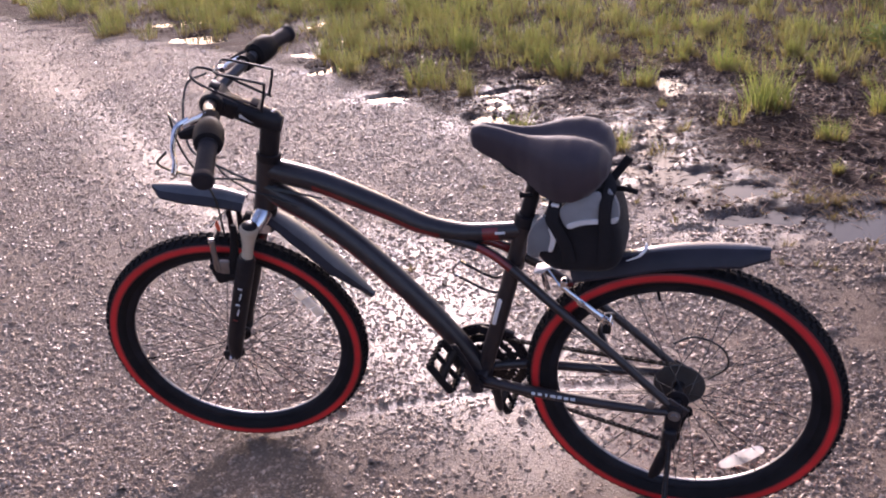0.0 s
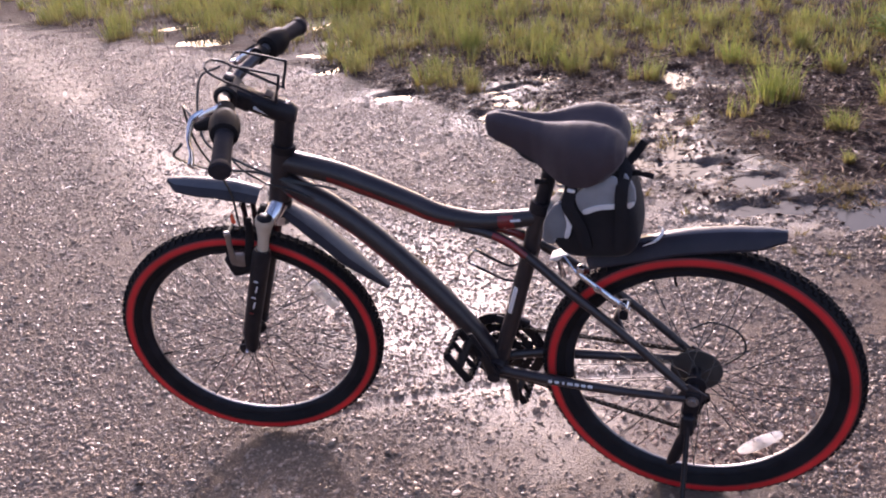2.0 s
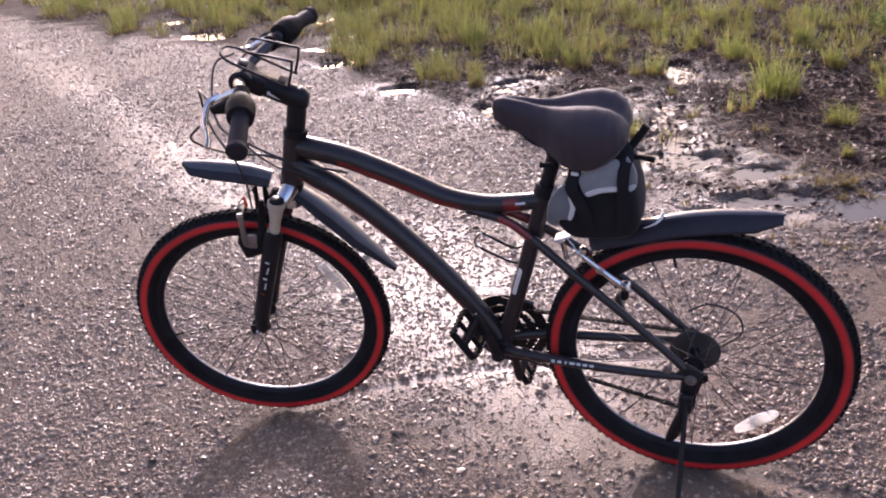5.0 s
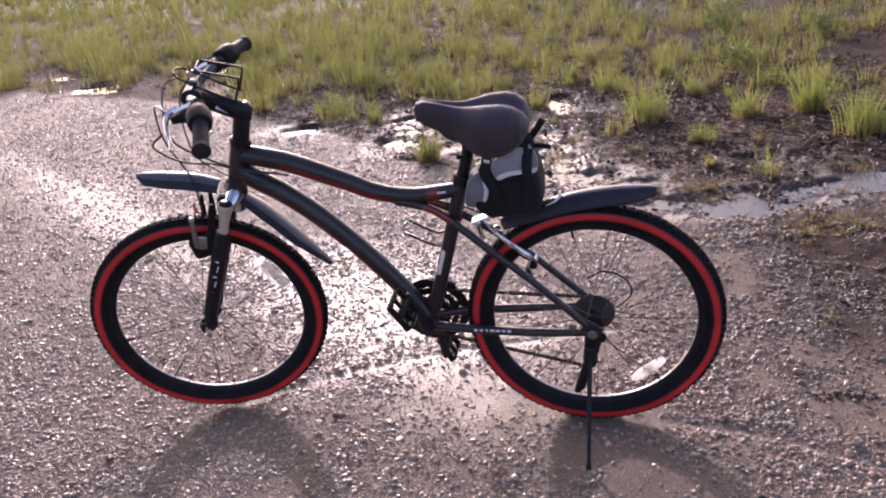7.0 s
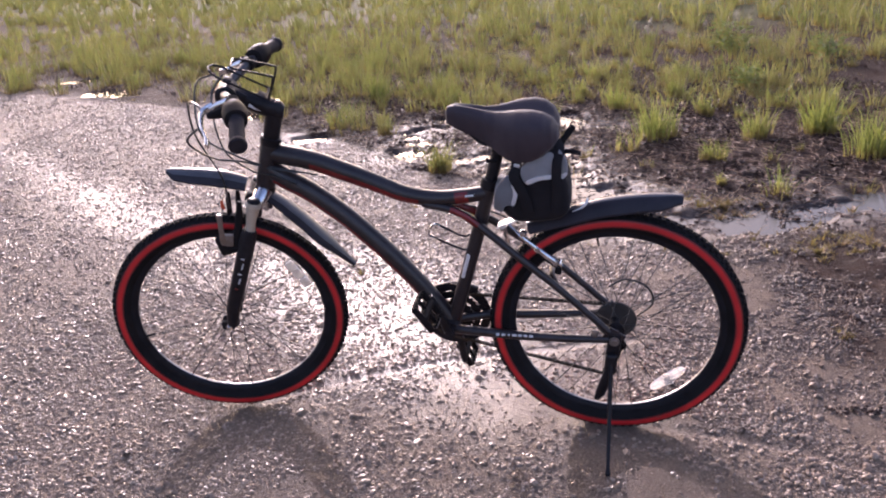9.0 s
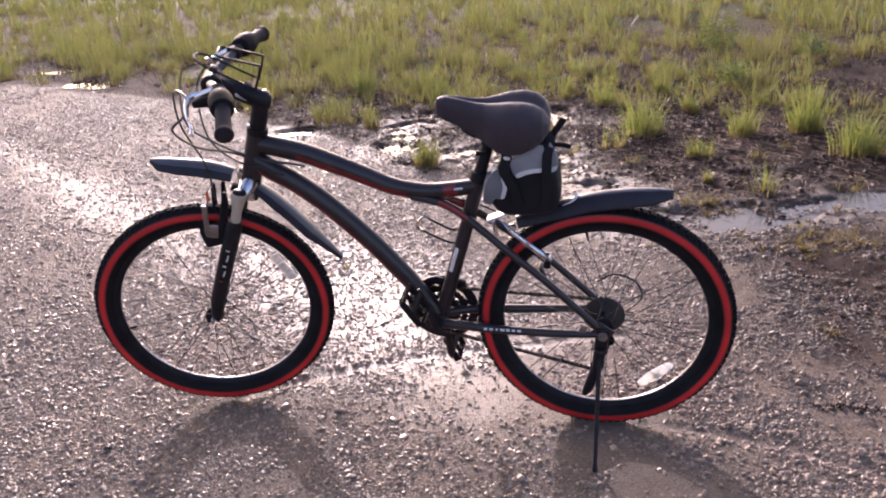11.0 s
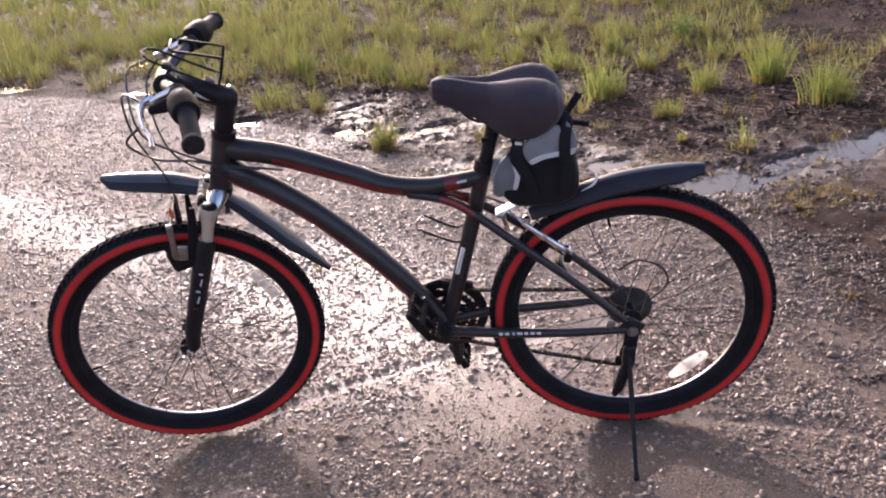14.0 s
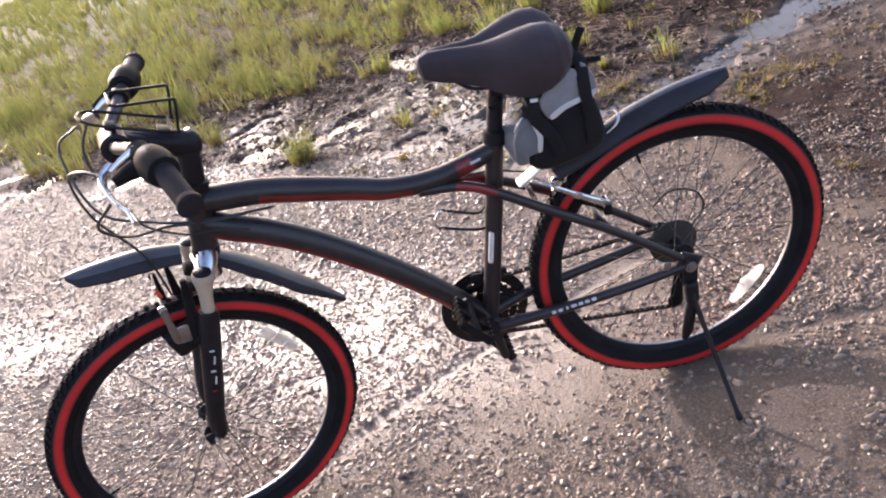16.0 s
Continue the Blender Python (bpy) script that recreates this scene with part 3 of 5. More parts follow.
wheel(FRONT, STEER, False)

# frame: bowed top and down tubes, seat tube, stays
geo = Geo()
top = spline([(-0.322, -0.005, 0.828), (-0.22, -0.002, 0.803), (-0.14, 0, 0.772), (-0.06, 0, 0.739), (0.012, 0, 0.708), (0.095, 0, 0.694), (0.17, 0, 0.700), (0.226, 0, 0.709)], 6)
under = lambda u, a: 1 if 0.13 < u < 0.62 and 0.60 < a < 0.75 else (1 if 0.80 < u < 0.86 and 0.55 < a < 0.90 else 0)
geo.tube(top, lerp_list([0.026, 0.0255, 0.025, 0.0235, 0.022, 0.021, 0.0195, 0.018], len(top)), 20, under, side=(0, 1, 0))
down = spline([(-0.338, -0.005, 0.785), (-0.298, -0.003, 0.753), (-0.242, 0, 0.717), (-0.165, 0, 0.655), (-0.09, 0, 0.58), (-0.03, 0, 0.512), (0.035, 0, 0.428), (0.098, 0, 0.330)], 6)
under2 = lambda u, a: 1 if 0.06 < u < 0.86 and 0.59 < a < 0.72 else 0
geo.tube(down, lerp_list([0.0275, 0.027, 0.0265, 0.026, 0.0255, 0.025, 0.0245, 0.024], len(down)), 20, under2, side=(0, 1, 0))
geo.tube([(0.112, 0, 0.335), (0.15, 0, 0.45), (0.20, 0, 0.610), (0.236, 0, 0.735)], 0.018, 18)
geo.tube([head_at(-0.112), head_at(-0.105), head_at(0.012), head_at(0.02)], [0.0235, 0.0255, 0.0255, 0.0235], 20)
geo.tube([BB + Vector((0, -0.036, 0)), BB + Vector((0, 0.036, 0))], 0.022, 20)
# short link under the top tube that runs on into each seat stay
for sg in (-1, 1):
    stay = spline([(0.062, 0.008 * sg, 0.684), (0.146, 0.018 * sg, 0.666), (0.205, 0.030 * sg, 0.632), (0.30, 0.050 * sg, 0.556), (0.40, 0.058 * sg, 0.470), (0.527, 0.064 * sg, 0.344)], 6)
    geo.tube(stay, lerp_list([0.011, 0.0105, 0.0105, 0.010, 0.0095, 0.009], len(stay)), 12, lambda u, a: 1 if 0.14 < u < 0.40 and 0.70 < a < 0.90 else 0)
    cs = spline([(0.112, 0.026 * sg, 0.316), (0.20, 0.044 * sg, 0.320), (0.30, 0.053 * sg, 0.318), (0.42, 0.060 * sg, 0.318), (0.53, 0.064 * sg, 0.321)], 5)
    geo.tube(cs, lerp_list([0.013, 0.0125, 0.012, 0.011, 0.0095], len(cs)), 12)
    geo.box((0.05, 0.006, 0.04), pose(0.54, 0.065 * sg, 0.330, 0, 35, 0), 0.002)
geo.tube([(0.40, -0.058, 0.47), (0.385, -0.03, 0.488), (0.385, 0.03, 0.488), (0.40, 0.058, 0.47)], 0.008, 10)
geo.box((0.012, 0.05, 0.02), pose(0.215, 0, 0.62), 0.004)
frame_ob = part("frame", geo, [M_FRAME, M_RED], bike, "dark slate painted frame with red accents", 40)
# maker's lettering as plain pale strips on the stay and by the saddle
for k, (w_, h_) in enumerate(((0.0085, 0.0066), (0.0095, 0.0060), (0.0045, 0.0066), (0.0125, 0.0062), (0.0095, 0.0066), (0.0100, 0.0060), (0.0105, 0.0066))):
    geo = Geo().box((w_, 0.002, h_), pose(0.238 + 0.0148 * k, -0.0602 - 0.0007 * k, 0.3235, -25, 1, -4), 0.0008)
    part("lettering", geo, M_PRINT, frame_ob)
geo = Geo().box((0.022, 0.002, 0.005), pose(0.185, -0.0205, 0.709, -20, -8, 0), 0.0008)
part("lettering", geo, M_PRINT, frame_ob, "pale printed mark")
geo = Geo().box((0.012, 0.020, 0.075), pose(0.160, -0.0085, 0.505, 0, 17.5, 0), 0.004)
part("sticker", geo, M_TAPE, frame_ob, "pale sticker on the seat tube")
for d in (-0.116, 0.024):
    part("headset_cup", Geo().lathe([(0.018, -0.011), (0.026, -0.009), (0.027, 0), (0.026, 0.009), (0.018, 0.011)], (0, 0, 0), 22).moved(Matrix.Translation(head_at(d)) @ pose(0, 0, 0, 0, 17.6, 0) @ pose(0, 0, 0, 90, 0, 0)), M_SATIN, frame_ob, "black headset cup")

# fork: silver steerer base, pale crown and stanchions, black legs
geo = Geo()
geo.tube([head_at(-0.168), head_at(-0.15), head_at(-0.12)], [0.026, 0.0225, 0.0205], 18, 1)
geo.box((0.028, 0.115, 0.022), Matrix.Translation(head_at(-0.143, 0.016)) @ pose(0, 0, 0, 0, 17.6, 0), 0.008, 1, 3)
for sg in (-1, 1):
    a, b = head_at(-0.128, 0.022), head_at(-0.222, 0.023)
    y = Vector((0, 0.062 * sg, 0))
    geo.tube([head_at(-0.118, 0.0) + y * 0.15, head_at(-0.130, 0.006) + y * 0.5, head_at(-0.146, 0.014) + y * 0.82], [0.021, 0.021, 0.016], 16, 1)
    geo.tube([a + y, a.lerp(b, 0.06) + y, a.lerp(b, 0.16) + y, a.lerp(b, 0.22) + y, a.lerp(b, 0.42) + y, a.lerp(b, 0.55) + y, b + y], [0.0195, 0.0208, 0.0205, 0.0178, 0.0150, 0.0130, 0.0125], 18, 2)
    geo.tube([a + y - HEAD_AX * 0.002, a + y + HEAD_AX * 0.004, a + y + HEAD_AX * 0.007], [0.0175, 0.017, 0.012], 16, 0)
fork = part("fork", geo.moved(STEER), [M_SATIN, M_CHROME, M_TAN], bike, "suspension fork with pale crown and bright steerer", 35)
for sg in (-1, 1):
    y = Vector((0, 0.062 * sg, 0))
    b, hubp = head_at(-0.212, 0.024), FRONT + Vector((0, 0, 0))
    yl = y * 0.88
    leg = [b + y, b.lerp(hubp, 0.04) + y, b.lerp(hubp, 0.5) + y.lerp(yl, 0.5), b.lerp(hubp, 0.82) + yl, hubp + yl + Vector((0.014, 0, 0.020)), hubp + yl + Vector((0.010, 0, 0.004))]
    geo = Geo().tube(leg, [0.0175, 0.0215, 0.021, 0.0195, 0.0175, 0.0145], 16)
    geo.box((0.036, 0.008, 0.030), Matrix.Translation(hubp + y * 0.86 + Vector((-0.004, 0, 0.002))), 0.006)
    part("fork_leg", geo.moved(STEER), M_SATIN, fork, "black fork leg")
    part("axle_nut", Geo().lathe([(0.0, -0.012), (0.006, -0.012), (0.006, -0.004), (0.0095, -0.004), (0.0095, 0.004), (0.0, 0.004)], hubp + y * 0.96, 6).moved(STEER), M_CHROME, fork, "bright axle nut")
    for k in range(5):
        p = b.lerp(hubp, 0.25 + 0.075 * k) + y + Vector((-0.002, 0.0212 * sg, 0))
        if sg < 0:
            part("lettering", Geo().box((0.0035 if k % 2 else 0.010, 0.002, 0.019 if k % 2 else 0.004), Matrix.Translation(p + Vector((0.004 * (k % 2), 0, 0))) @ pose(0, 0, 0, 0, 27, 0), 0.0006).moved(STEER), M_PRINT if k < 4 else M_RED, fork)

# stem, handlebar, grips, shifters, levers
geo = Geo()
geo.tube([head_at(0.03), head_at(0.085), head_at(0.098)], [0.0215, 0.0215, 0.023], 18)
s0, s1 = head_at(0.102) + Vector((0.012, 0, 0.0)), Vector((-0.400, 0, 0.998))
geo.tube([s0 + Vector((0.012, 0, -0.004)), s0, s0.lerp(s1, 0.4), s0.lerp(s1, 0.85), s1], [0.016, 0.0255, 0.0245, 0.0215, 0.018], 16, side=(0, 1, 0), flat=0.95)
geo.tube([s1 + Vector((0, -0.030, 0)), s1 + Vector((0, -0.027, 0)), s1 + Vector((0, 0.027, 0)), s1 + Vector((0, 0.030, 0))], [0.021, 0.0265, 0.0265, 0.021], 18)
geo.box((0.046, 0.044, 0.040), Matrix.Translation(s1.lerp(s0, 0.22)) @ pose(0, 0, 0, 0, 33, 0), 0.008, 0, 3)
stem = part("stem", geo.moved(STEER), M_SATIN, bike, "thick black adjustable stem", 40)
part("logo_plate", Geo().box((0.034, 0.002, 0.008), Matrix.Translation(s0.lerp(s1, 0.45) + Vector((0, -0.0215, -0.004))) @ pose(0, 0, 0, -8, 33, 0), 0.001).moved(STEER), M_PRINT, stem, "pale printed mark")
part("headset_bolt", Geo().lathe([(0, -0.004), (0.007, -0.004), (0.007, 0.003), (0, 0.004)], (0, 0, 0), 12).moved(STEER @ Matrix.Translation(s0 + Vector((0.0, 0, 0.026))) @ pose(0, 0, 0, 90, 0, 0)), M_CHROME, stem, "bright bolt")
left = [(-0.400, 0.0, 0.998), (-0.396, -0.05, 1.008), (-0.372, -0.11, 1.020), (-0.354, -0.172, 1.024), (-0.339, -0.240, 1.018), (-0.326, -0.336, 1.000)]
right = [(-0.398, 0.05, 1.006), (-0.372, 0.10, 1.018), (-0.352, 0.157, 1.022), (-0.333, 0.224, 1.018), (-0.311, 0.316, 1.006)]
bar_pts = spline(left[::-1] + right, 5)
geo = Geo().tube(bar_pts, 0.0115, 14)
bar = part("handlebar", geo.moved(STEER), M_BAR, bike, "dark grey swept handlebar")
for sg, run in ((-1, left[2:]), (1, right[1:])):
    p0, p1, p2, p3 = [Vector(q) for q in run]
    out = (p3 - p2).normalized()
    g0, g1 = p2 - out * 0.004, p3 + out * 0.004
    steps = [0, 0.03, 0.06] + [0.1 + 0.07 * k for k in range(11)] + [0.86, 0.9, 0.97, 1.0]
    rad = [0.0165, 0.0185, 0.0165] + [0.0165 + 0.0012 * (k % 2) for k in range(11)] + [0.0175, 0.0205, 0.0205, 0.017]
    part("grip", Geo().tube([g0.lerp(g1, t) for t in steps], rad, 18).moved(STEER), M_GRIP, bar, "ribbed dark grey rubber grip")
    h0, h1 = p1.lerp(p2, 0.05), p2
    geo = Geo().tube([h0, h0.lerp(h1, 0.05), h0.lerp(h1, 0.35), h0.lerp(h1, 0.65), h0.lerp(h1, 0.95), h1], [0.018, 0.025, 0.029, 0.029, 0.026, 0.02], 20)
    geo.tube([h0.lerp(h1, 0.2), h0.lerp(h1, 0.1) + Vector((-0.03, 0, -0.004)), h0 + Vector((-0.062, 0, -0.012))], [0.016, 0.014, 0.008], 10, flat=0.8)
    part("shifter", geo.moved(STEER), M_BLACK, bar, "black twist shifter")
    c0 = p0.lerp(p1, 0.55)
    geo = Geo().tube([c0 - out * 0.012, c0 + out * 0.012], 0.0185, 14)
    geo.i = [1] * len(geo.i)
    geo.tube([c0 + Vector((0, 0, 0.008)), c0 + Vector((-0.030, 0, 0.0)), c0 + Vector((-0.052, 0, -0.008))], [0.011, 0.010, 0.007], 10, flat=0.8)
    lev = spline([c0 + Vector((-0.050, -0.02 * sg, -0.006)), c0 + Vector((-0.072, 0.0, -0.012)), c0 + Vector((-0.068, 0.05 * sg, -0.026)), c0 + Vector((-0.054, 0.09 * sg, -0.038)), c0 + Vector((-0.050, 0.117 * sg, -0.047))], 5)
    geo.tube(lev, lerp_list([0.009, 0.0085, 0.0065, 0.0065, 0.0075], len(lev)), 10, 0, flat=0.6)
    part("brake_lever", geo.moved(STEER), [M_CHROME, M_BLACK], bar, "polished alloy brake lever")

# wire carrier on the stem
geo = Geo()
for y in (-0.040, 0.032):
    geo.tube(spline([(-0.425, y * 0.6, 1.066), (-0.400, y, 1.050), (-0.302, y, 0.986), (-0.293, y, 0.990), (-0.276, y, 1.034), (-0.283, y, 1.042), (-0.362, y, 1.070)], 5), 0.0028, 8)
geo.tube([(-0.425, -0.024, 1.066), (-0.431, -0.003, 1.069), (-0.425, 0.0192, 1.066)], 0.0028, 8)
geo.tube([(-0.362, -0.040, 1.070), (-0.372, -0.032, 1.0735), (-0.372, 0.024, 1.0735), (-0.362, 0.032, 1.070)], 0.0028, 8)
geo.tube([(-0.302, -0.040, 0.986), (-0.302, 0.032, 0.986)], 0.003, 8)
geo.box((0.022, 0.03, 0.005), pose(-0.316, 0, 0.983, 0, 32, 0), 0.002)
geo.box((0.02, 0.026, 0.012), pose(-0.392, 0, 1.030, 0, 30, 0), 0.003)
part("wire_carrier", geo.moved(STEER), M_SATIN, bike, "bent black wire carrier clamped on the stem")

# control cables
CABLES = [[(-0.430, -0.14, 1.012), (-0.464, -0.09, 1.016), (-0.495, -0.03, 0.985), (-0.498, -0.022, 0.90), (-0.46, -0.03, 0.79), (-0.455, -0.05, 0.70)],
          [(-0.455, 0.13, 1.006), (-0.50, 0.10, 0.99), (-0.49, 0.0, 0.90), (-0.42, -0.03, 0.835), (-0.335, -0.028, 0.80), (-0.20, -0.03, 0.775)],
          [(-0.435, -0.215, 1.0), (-0.475, -0.18, 0.955), (-0.455, -0.08, 0.865), (-0.39, -0.035, 0.815), (-0.33, -0.030, 0.795), (-0.25, -0.031, 0.782)],
          [(-0.43, 0.17, 1.0), (-0.47, 0.11, 0.95), (-0.445, 0.0, 0.855), (-0.38, -0.03, 0.79), (-0.32, -0.033, 0.775), (-0.26, -0.034, 0.752)]]
for pts in CABLES:
    pts = [STEER @ Vector(p) if k < 3 else Vector(p) for k, p in enumerate(pts)]
    if pts[-1].x < -0.4:
        pts = [STEER @ Vector(p) for p in CABLES[0]]
    part("cable", Geo().tube(spline(pts, 8), 0.0025, 7), M_CABLE, bike)
part("cable", Geo().tube(spline([(-0.30, 0.03, 0.79), (-0.16, 0.027, 0.75), (0.02, 0.024, 0.672), (0.10, 0.02, 0.664), (0.2, 0.025, 0.655), (0.30, 0.045, 0.60)], 6), 0.0022, 6), M_CABLE, bike)
part("cable", Geo().tube(spline([(0.525, 0.062, 0.405), (0.57, 0.066, 0.425), (0.625, 0.07, 0.40), (0.64, 0.072, 0.35), (0.60, 0.075, 0.305)], 8), 0.0025, 7), M_CABLE, bike)

# fork brake: two arms, pads, noodle
def v_brake(spots, m, chrome, tilt, lab):
    geo = Geo()
    for sg, (x, y, z) in zip((-1, 1), spots):
        p = Vector((x, y, z))
        top_p = p + tilt * 0.105 + Vector((0, 0.012 * sg, 0))
        geo.tube([p, p.lerp(top_p, 0.3) + Vector((0, 0.008 * sg, 0)), p.lerp(top_p, 0.7) + Vector((0, 0.006 * sg, 0)), top_p], [0.0105, 0.0085, 0.0065, 0.0075], 10, 0 if sg < 0 else 1, flat=0.7)
        geo.tube([p + Vector((0, -0.012, 0)), p + Vector((0, 0.012, 0))], 0.009, 10)
        pad = p + tilt * 0.028 - Vector((0, 0.022 * sg, 0))
        geo.box((0.055, 0.012, 0.011), Matrix.Translation(pad), 0.003, 1)
        geo.tube([pad, pad + Vector((0, 0.032 * sg, 0))], 0.004, 8)
    a, b = [Vector(s_) + tilt * 0.105 + Vector((0, 0.012 * k, 0)) for k, s_ in zip((-1, 1), spots)]
    geo.tube([a, b], 0.0016, 6)
    geo.tube(spline([b, b.lerp(a, 0.35) + tilt * 0.012, a.lerp(b, 0.1) + tilt * 0.03], 4), 0.0022, 8, 1)
    return part("rim_brake", geo.moved(m), [chrome, M_BLACK], bike, lab)


fb = Vector((-0.478, 0, 0.588))
v_brake([(fb.x - 0.015, -0.055, fb.z), (fb.x - 0.015, 0.055, fb.z)], STEER, M_STEEL, Vector((0.10, 0, 1)).normalized(), "silver rim brake on the fork")
part("brake_tip", Geo().tube([fb + Vector((-0.002, -0.020, 0.100)), fb + Vector((-0.003, -0.016, 0.126))], [0.0050, 0.0035], 8).tube([fb + Vector((-0.004, -0.062, 0.100)), fb + Vector((-0.002, -0.020, 0.102))], 0.0018, 6, 1).moved(STEER), [M_ORANGE, M_CABLE], bike, "orange red cable end cap")
for sg in (-1, 1):
    part("brake_post", Geo().tube([(-0.438, 0.062 * sg, 0.592), (-0.462, 0.06 * sg, 0.59), (-0.482, 0.058 * sg, 0.588)], [0.016, 0.012, 0.010], 12).box((0.064, 0.032, 0.058), pose(-0.478, 0.052 * sg, 0.602, 0, -10, 0), 0.010, 0, 3).moved(STEER), M_BLACK, fork, "black brake boss and pad holder")
part("brake_arm", Geo().tube([(-0.424, -0.060, 0.726), (-0.432, -0.062, 0.690), (-0.446, -0.062, 0.640), (-0.462, -0.060, 0.592)], [0.006, 0.0095, 0.011, 0.012], 10, flat=0.7).moved(STEER), M_BLACK, fork, "black near brake arm")
part("brake_lug", Geo().box((0.014, 0.010, 0.012), pose(-0.484, -0.066, 0.692, 0, 10, 0), 0.003).moved(STEER), M_CHROME, fork, "bright brake arm end")
part("brake_lug", Geo().box((0.024, 0.012, 0.036), pose(-0.474, -0.064, 0.618, 0, 12, 0), 0.004).moved(STEER), M_STEEL, fork, "dull silver brake lug")
part("brake_arm", Geo().tube([(-0.448, 0.045, 0.705), (-0.454, 0.050, 0.665), (-0.462, 0.052, 0.600)], [0.005, 0.008, 0.009], 10, flat=0.6).moved(STEER), M_BLACK, fork, "black far brake arm")
geo = Geo().tube([(0.409, -0.052, 0.527), (0.400, -0.052, 0.536), (0.375, -0.051, 0.556), (0.340, -0.050, 0.585), (0.310, -0.049, 0.611)], [0.009, 0.0098, 0.008, 0.006, 0.0055], 12, 0, flat=0.75)
geo.box((0.022, 0.012, 0.014), pose(0.400, -0.054, 0.538, 0, 38, 0), 0.003).box((0.016, 0.010, 0.012), pose(0.352, -0.052, 0.574, 0, 38, 0), 0.003)
geo.tube([(0.404, -0.060, 0.532), (0.404, -0.036, 0.532)], 0.0095, 12).box((0.055, 0.012, 0.012), pose(0.386, -0.028, 0.525, 0, 38, 0), 0.003, 1).tube([(0.404, -0.055, 0.530), (0.402, -0.057, 0.512)], 0.009, 10, 1)
geo.tube([(0.386, -0.024, 0.527), (0.386, -0.054, 0.538)], 0.0045, 8, 1)
geo.tube(spline([(0.310, -0.049, 0.611), (0.298, -0.04, 0.622), (0.282, -0.025, 0.632)], 4), 0.0026, 8)
rear_brake = part("rim_brake", geo, [M_CHROME, M_BLACK], bike, "polished rim brake on the seat stay")
part("anchor_bolt", Geo().lathe([(0, -0.008), (0.007, -0.008), (0.0095, -0.004), (0.0095, 0.004), (0.006, 0.010), (0, 0.010)], (0.318, -0.046, 0.618), 14), M_CHROME, rear_brake, "bright cable anchor bolt")
part("cable_guide", Geo().tube(spline([(0.267, -0.012, 0.618), (0.270, -0.012, 0.596), (0.274, -0.010, 0.572)], 4), 0.006, 10), M_CHROME, rear_brake, "bright bent cable guide")
part("mudguard_bracket", Geo().box((0.070, 0.034, 0.004), pose(0.283, -0.008, 0.634, 0, -22, 0), 0.0018).box((0.014, 0.02, 0.012), pose(0.262, -0.008, 0.620), 0.003), M_TAPE, bike, "pale metal mudguard bracket below the bag")
# mudguards: arched blades
def blade(line, widths, thick, drop, name, lab, m, edge=0.6):
    """An arched plastic blade along a line in the bike's middle plane."""
    pts = spline([(x, 0, z) for x, z in line], 6)
    wid = lerp_list(widths, len(pts))
    n, verts, faces, idx = 12, [], [], []
    for k, p in enumerate(pts):
        d = (pts[min(k + 1, len(pts) - 1)] - pts[max(k - 1, 0)]).normalized()
        nrm = Vector((-d.z, 0, d.x))
        nrm = nrm if nrm.z > 0 else -nrm
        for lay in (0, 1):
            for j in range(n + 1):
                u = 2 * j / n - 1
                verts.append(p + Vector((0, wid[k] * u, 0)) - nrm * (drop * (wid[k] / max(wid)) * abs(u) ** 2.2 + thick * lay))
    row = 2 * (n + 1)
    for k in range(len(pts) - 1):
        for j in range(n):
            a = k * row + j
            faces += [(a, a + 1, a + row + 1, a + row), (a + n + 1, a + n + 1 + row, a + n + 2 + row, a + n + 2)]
            # beyond edge, and all underneath, shade is painted as darker navy
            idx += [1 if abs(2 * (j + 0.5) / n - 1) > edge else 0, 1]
        for a, b in ((k * row, k * row + n + 1), (k * row + n, k * row + 2 * n + 1)):
            faces.append((a, b, b + row, a + row))
            idx.append(1)
    for k in (0, len(pts) - 1):
        a = k * row
        faces += [(a + j, a + j + 1, a + n + 2 + j, a + n + 1 + j) for j in range(n)]
        idx += [1] * n
    geo = Geo().add(verts, faces, idx).moved(m)
    return part(name, geo, [M_FENDER, M_FENDER_SHADE], bike, lab, 40)


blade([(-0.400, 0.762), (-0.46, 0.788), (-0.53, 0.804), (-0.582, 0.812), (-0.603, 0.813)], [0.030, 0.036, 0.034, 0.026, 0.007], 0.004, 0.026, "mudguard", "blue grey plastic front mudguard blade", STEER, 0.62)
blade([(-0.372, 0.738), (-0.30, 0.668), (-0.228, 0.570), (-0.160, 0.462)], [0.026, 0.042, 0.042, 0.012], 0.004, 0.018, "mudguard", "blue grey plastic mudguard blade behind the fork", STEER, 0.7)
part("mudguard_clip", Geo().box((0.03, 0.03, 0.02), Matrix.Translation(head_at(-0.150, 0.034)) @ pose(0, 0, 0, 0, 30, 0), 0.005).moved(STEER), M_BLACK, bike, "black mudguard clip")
rear_guard = blade([(0.322, 0.626), (0.37, 0.646), (0.42, 0.664), (0.50, 0.688), (0.58, 0.700), (0.65, 0.703), (0.702, 0.700)], [0.024, 0.030, 0.034, 0.036, 0.036, 0.033, 0.016], 0.005, 0.030, "mudguard", "blue grey rear mudguard blade with navy-shaded sides", Matrix(), 0.30)
# added curl, not a strap: the glint on the mudguard's lip in pale colour
part("lip_glint", Geo().tube(spline([(0.440, -0.033, 0.671), (0.464, -0.030, 0.682), (0.475, -0.014, 0.690), (0.474, 0.006, 0.690), (0.464, 0.024, 0.682)], 4), lerp_list([0.001, 0.0028, 0.0042, 0.0034, 0.002], 17), 8, flat=0.5), M_TAPE, rear_guard, "pale curl for the glint along the mudguard's lip")

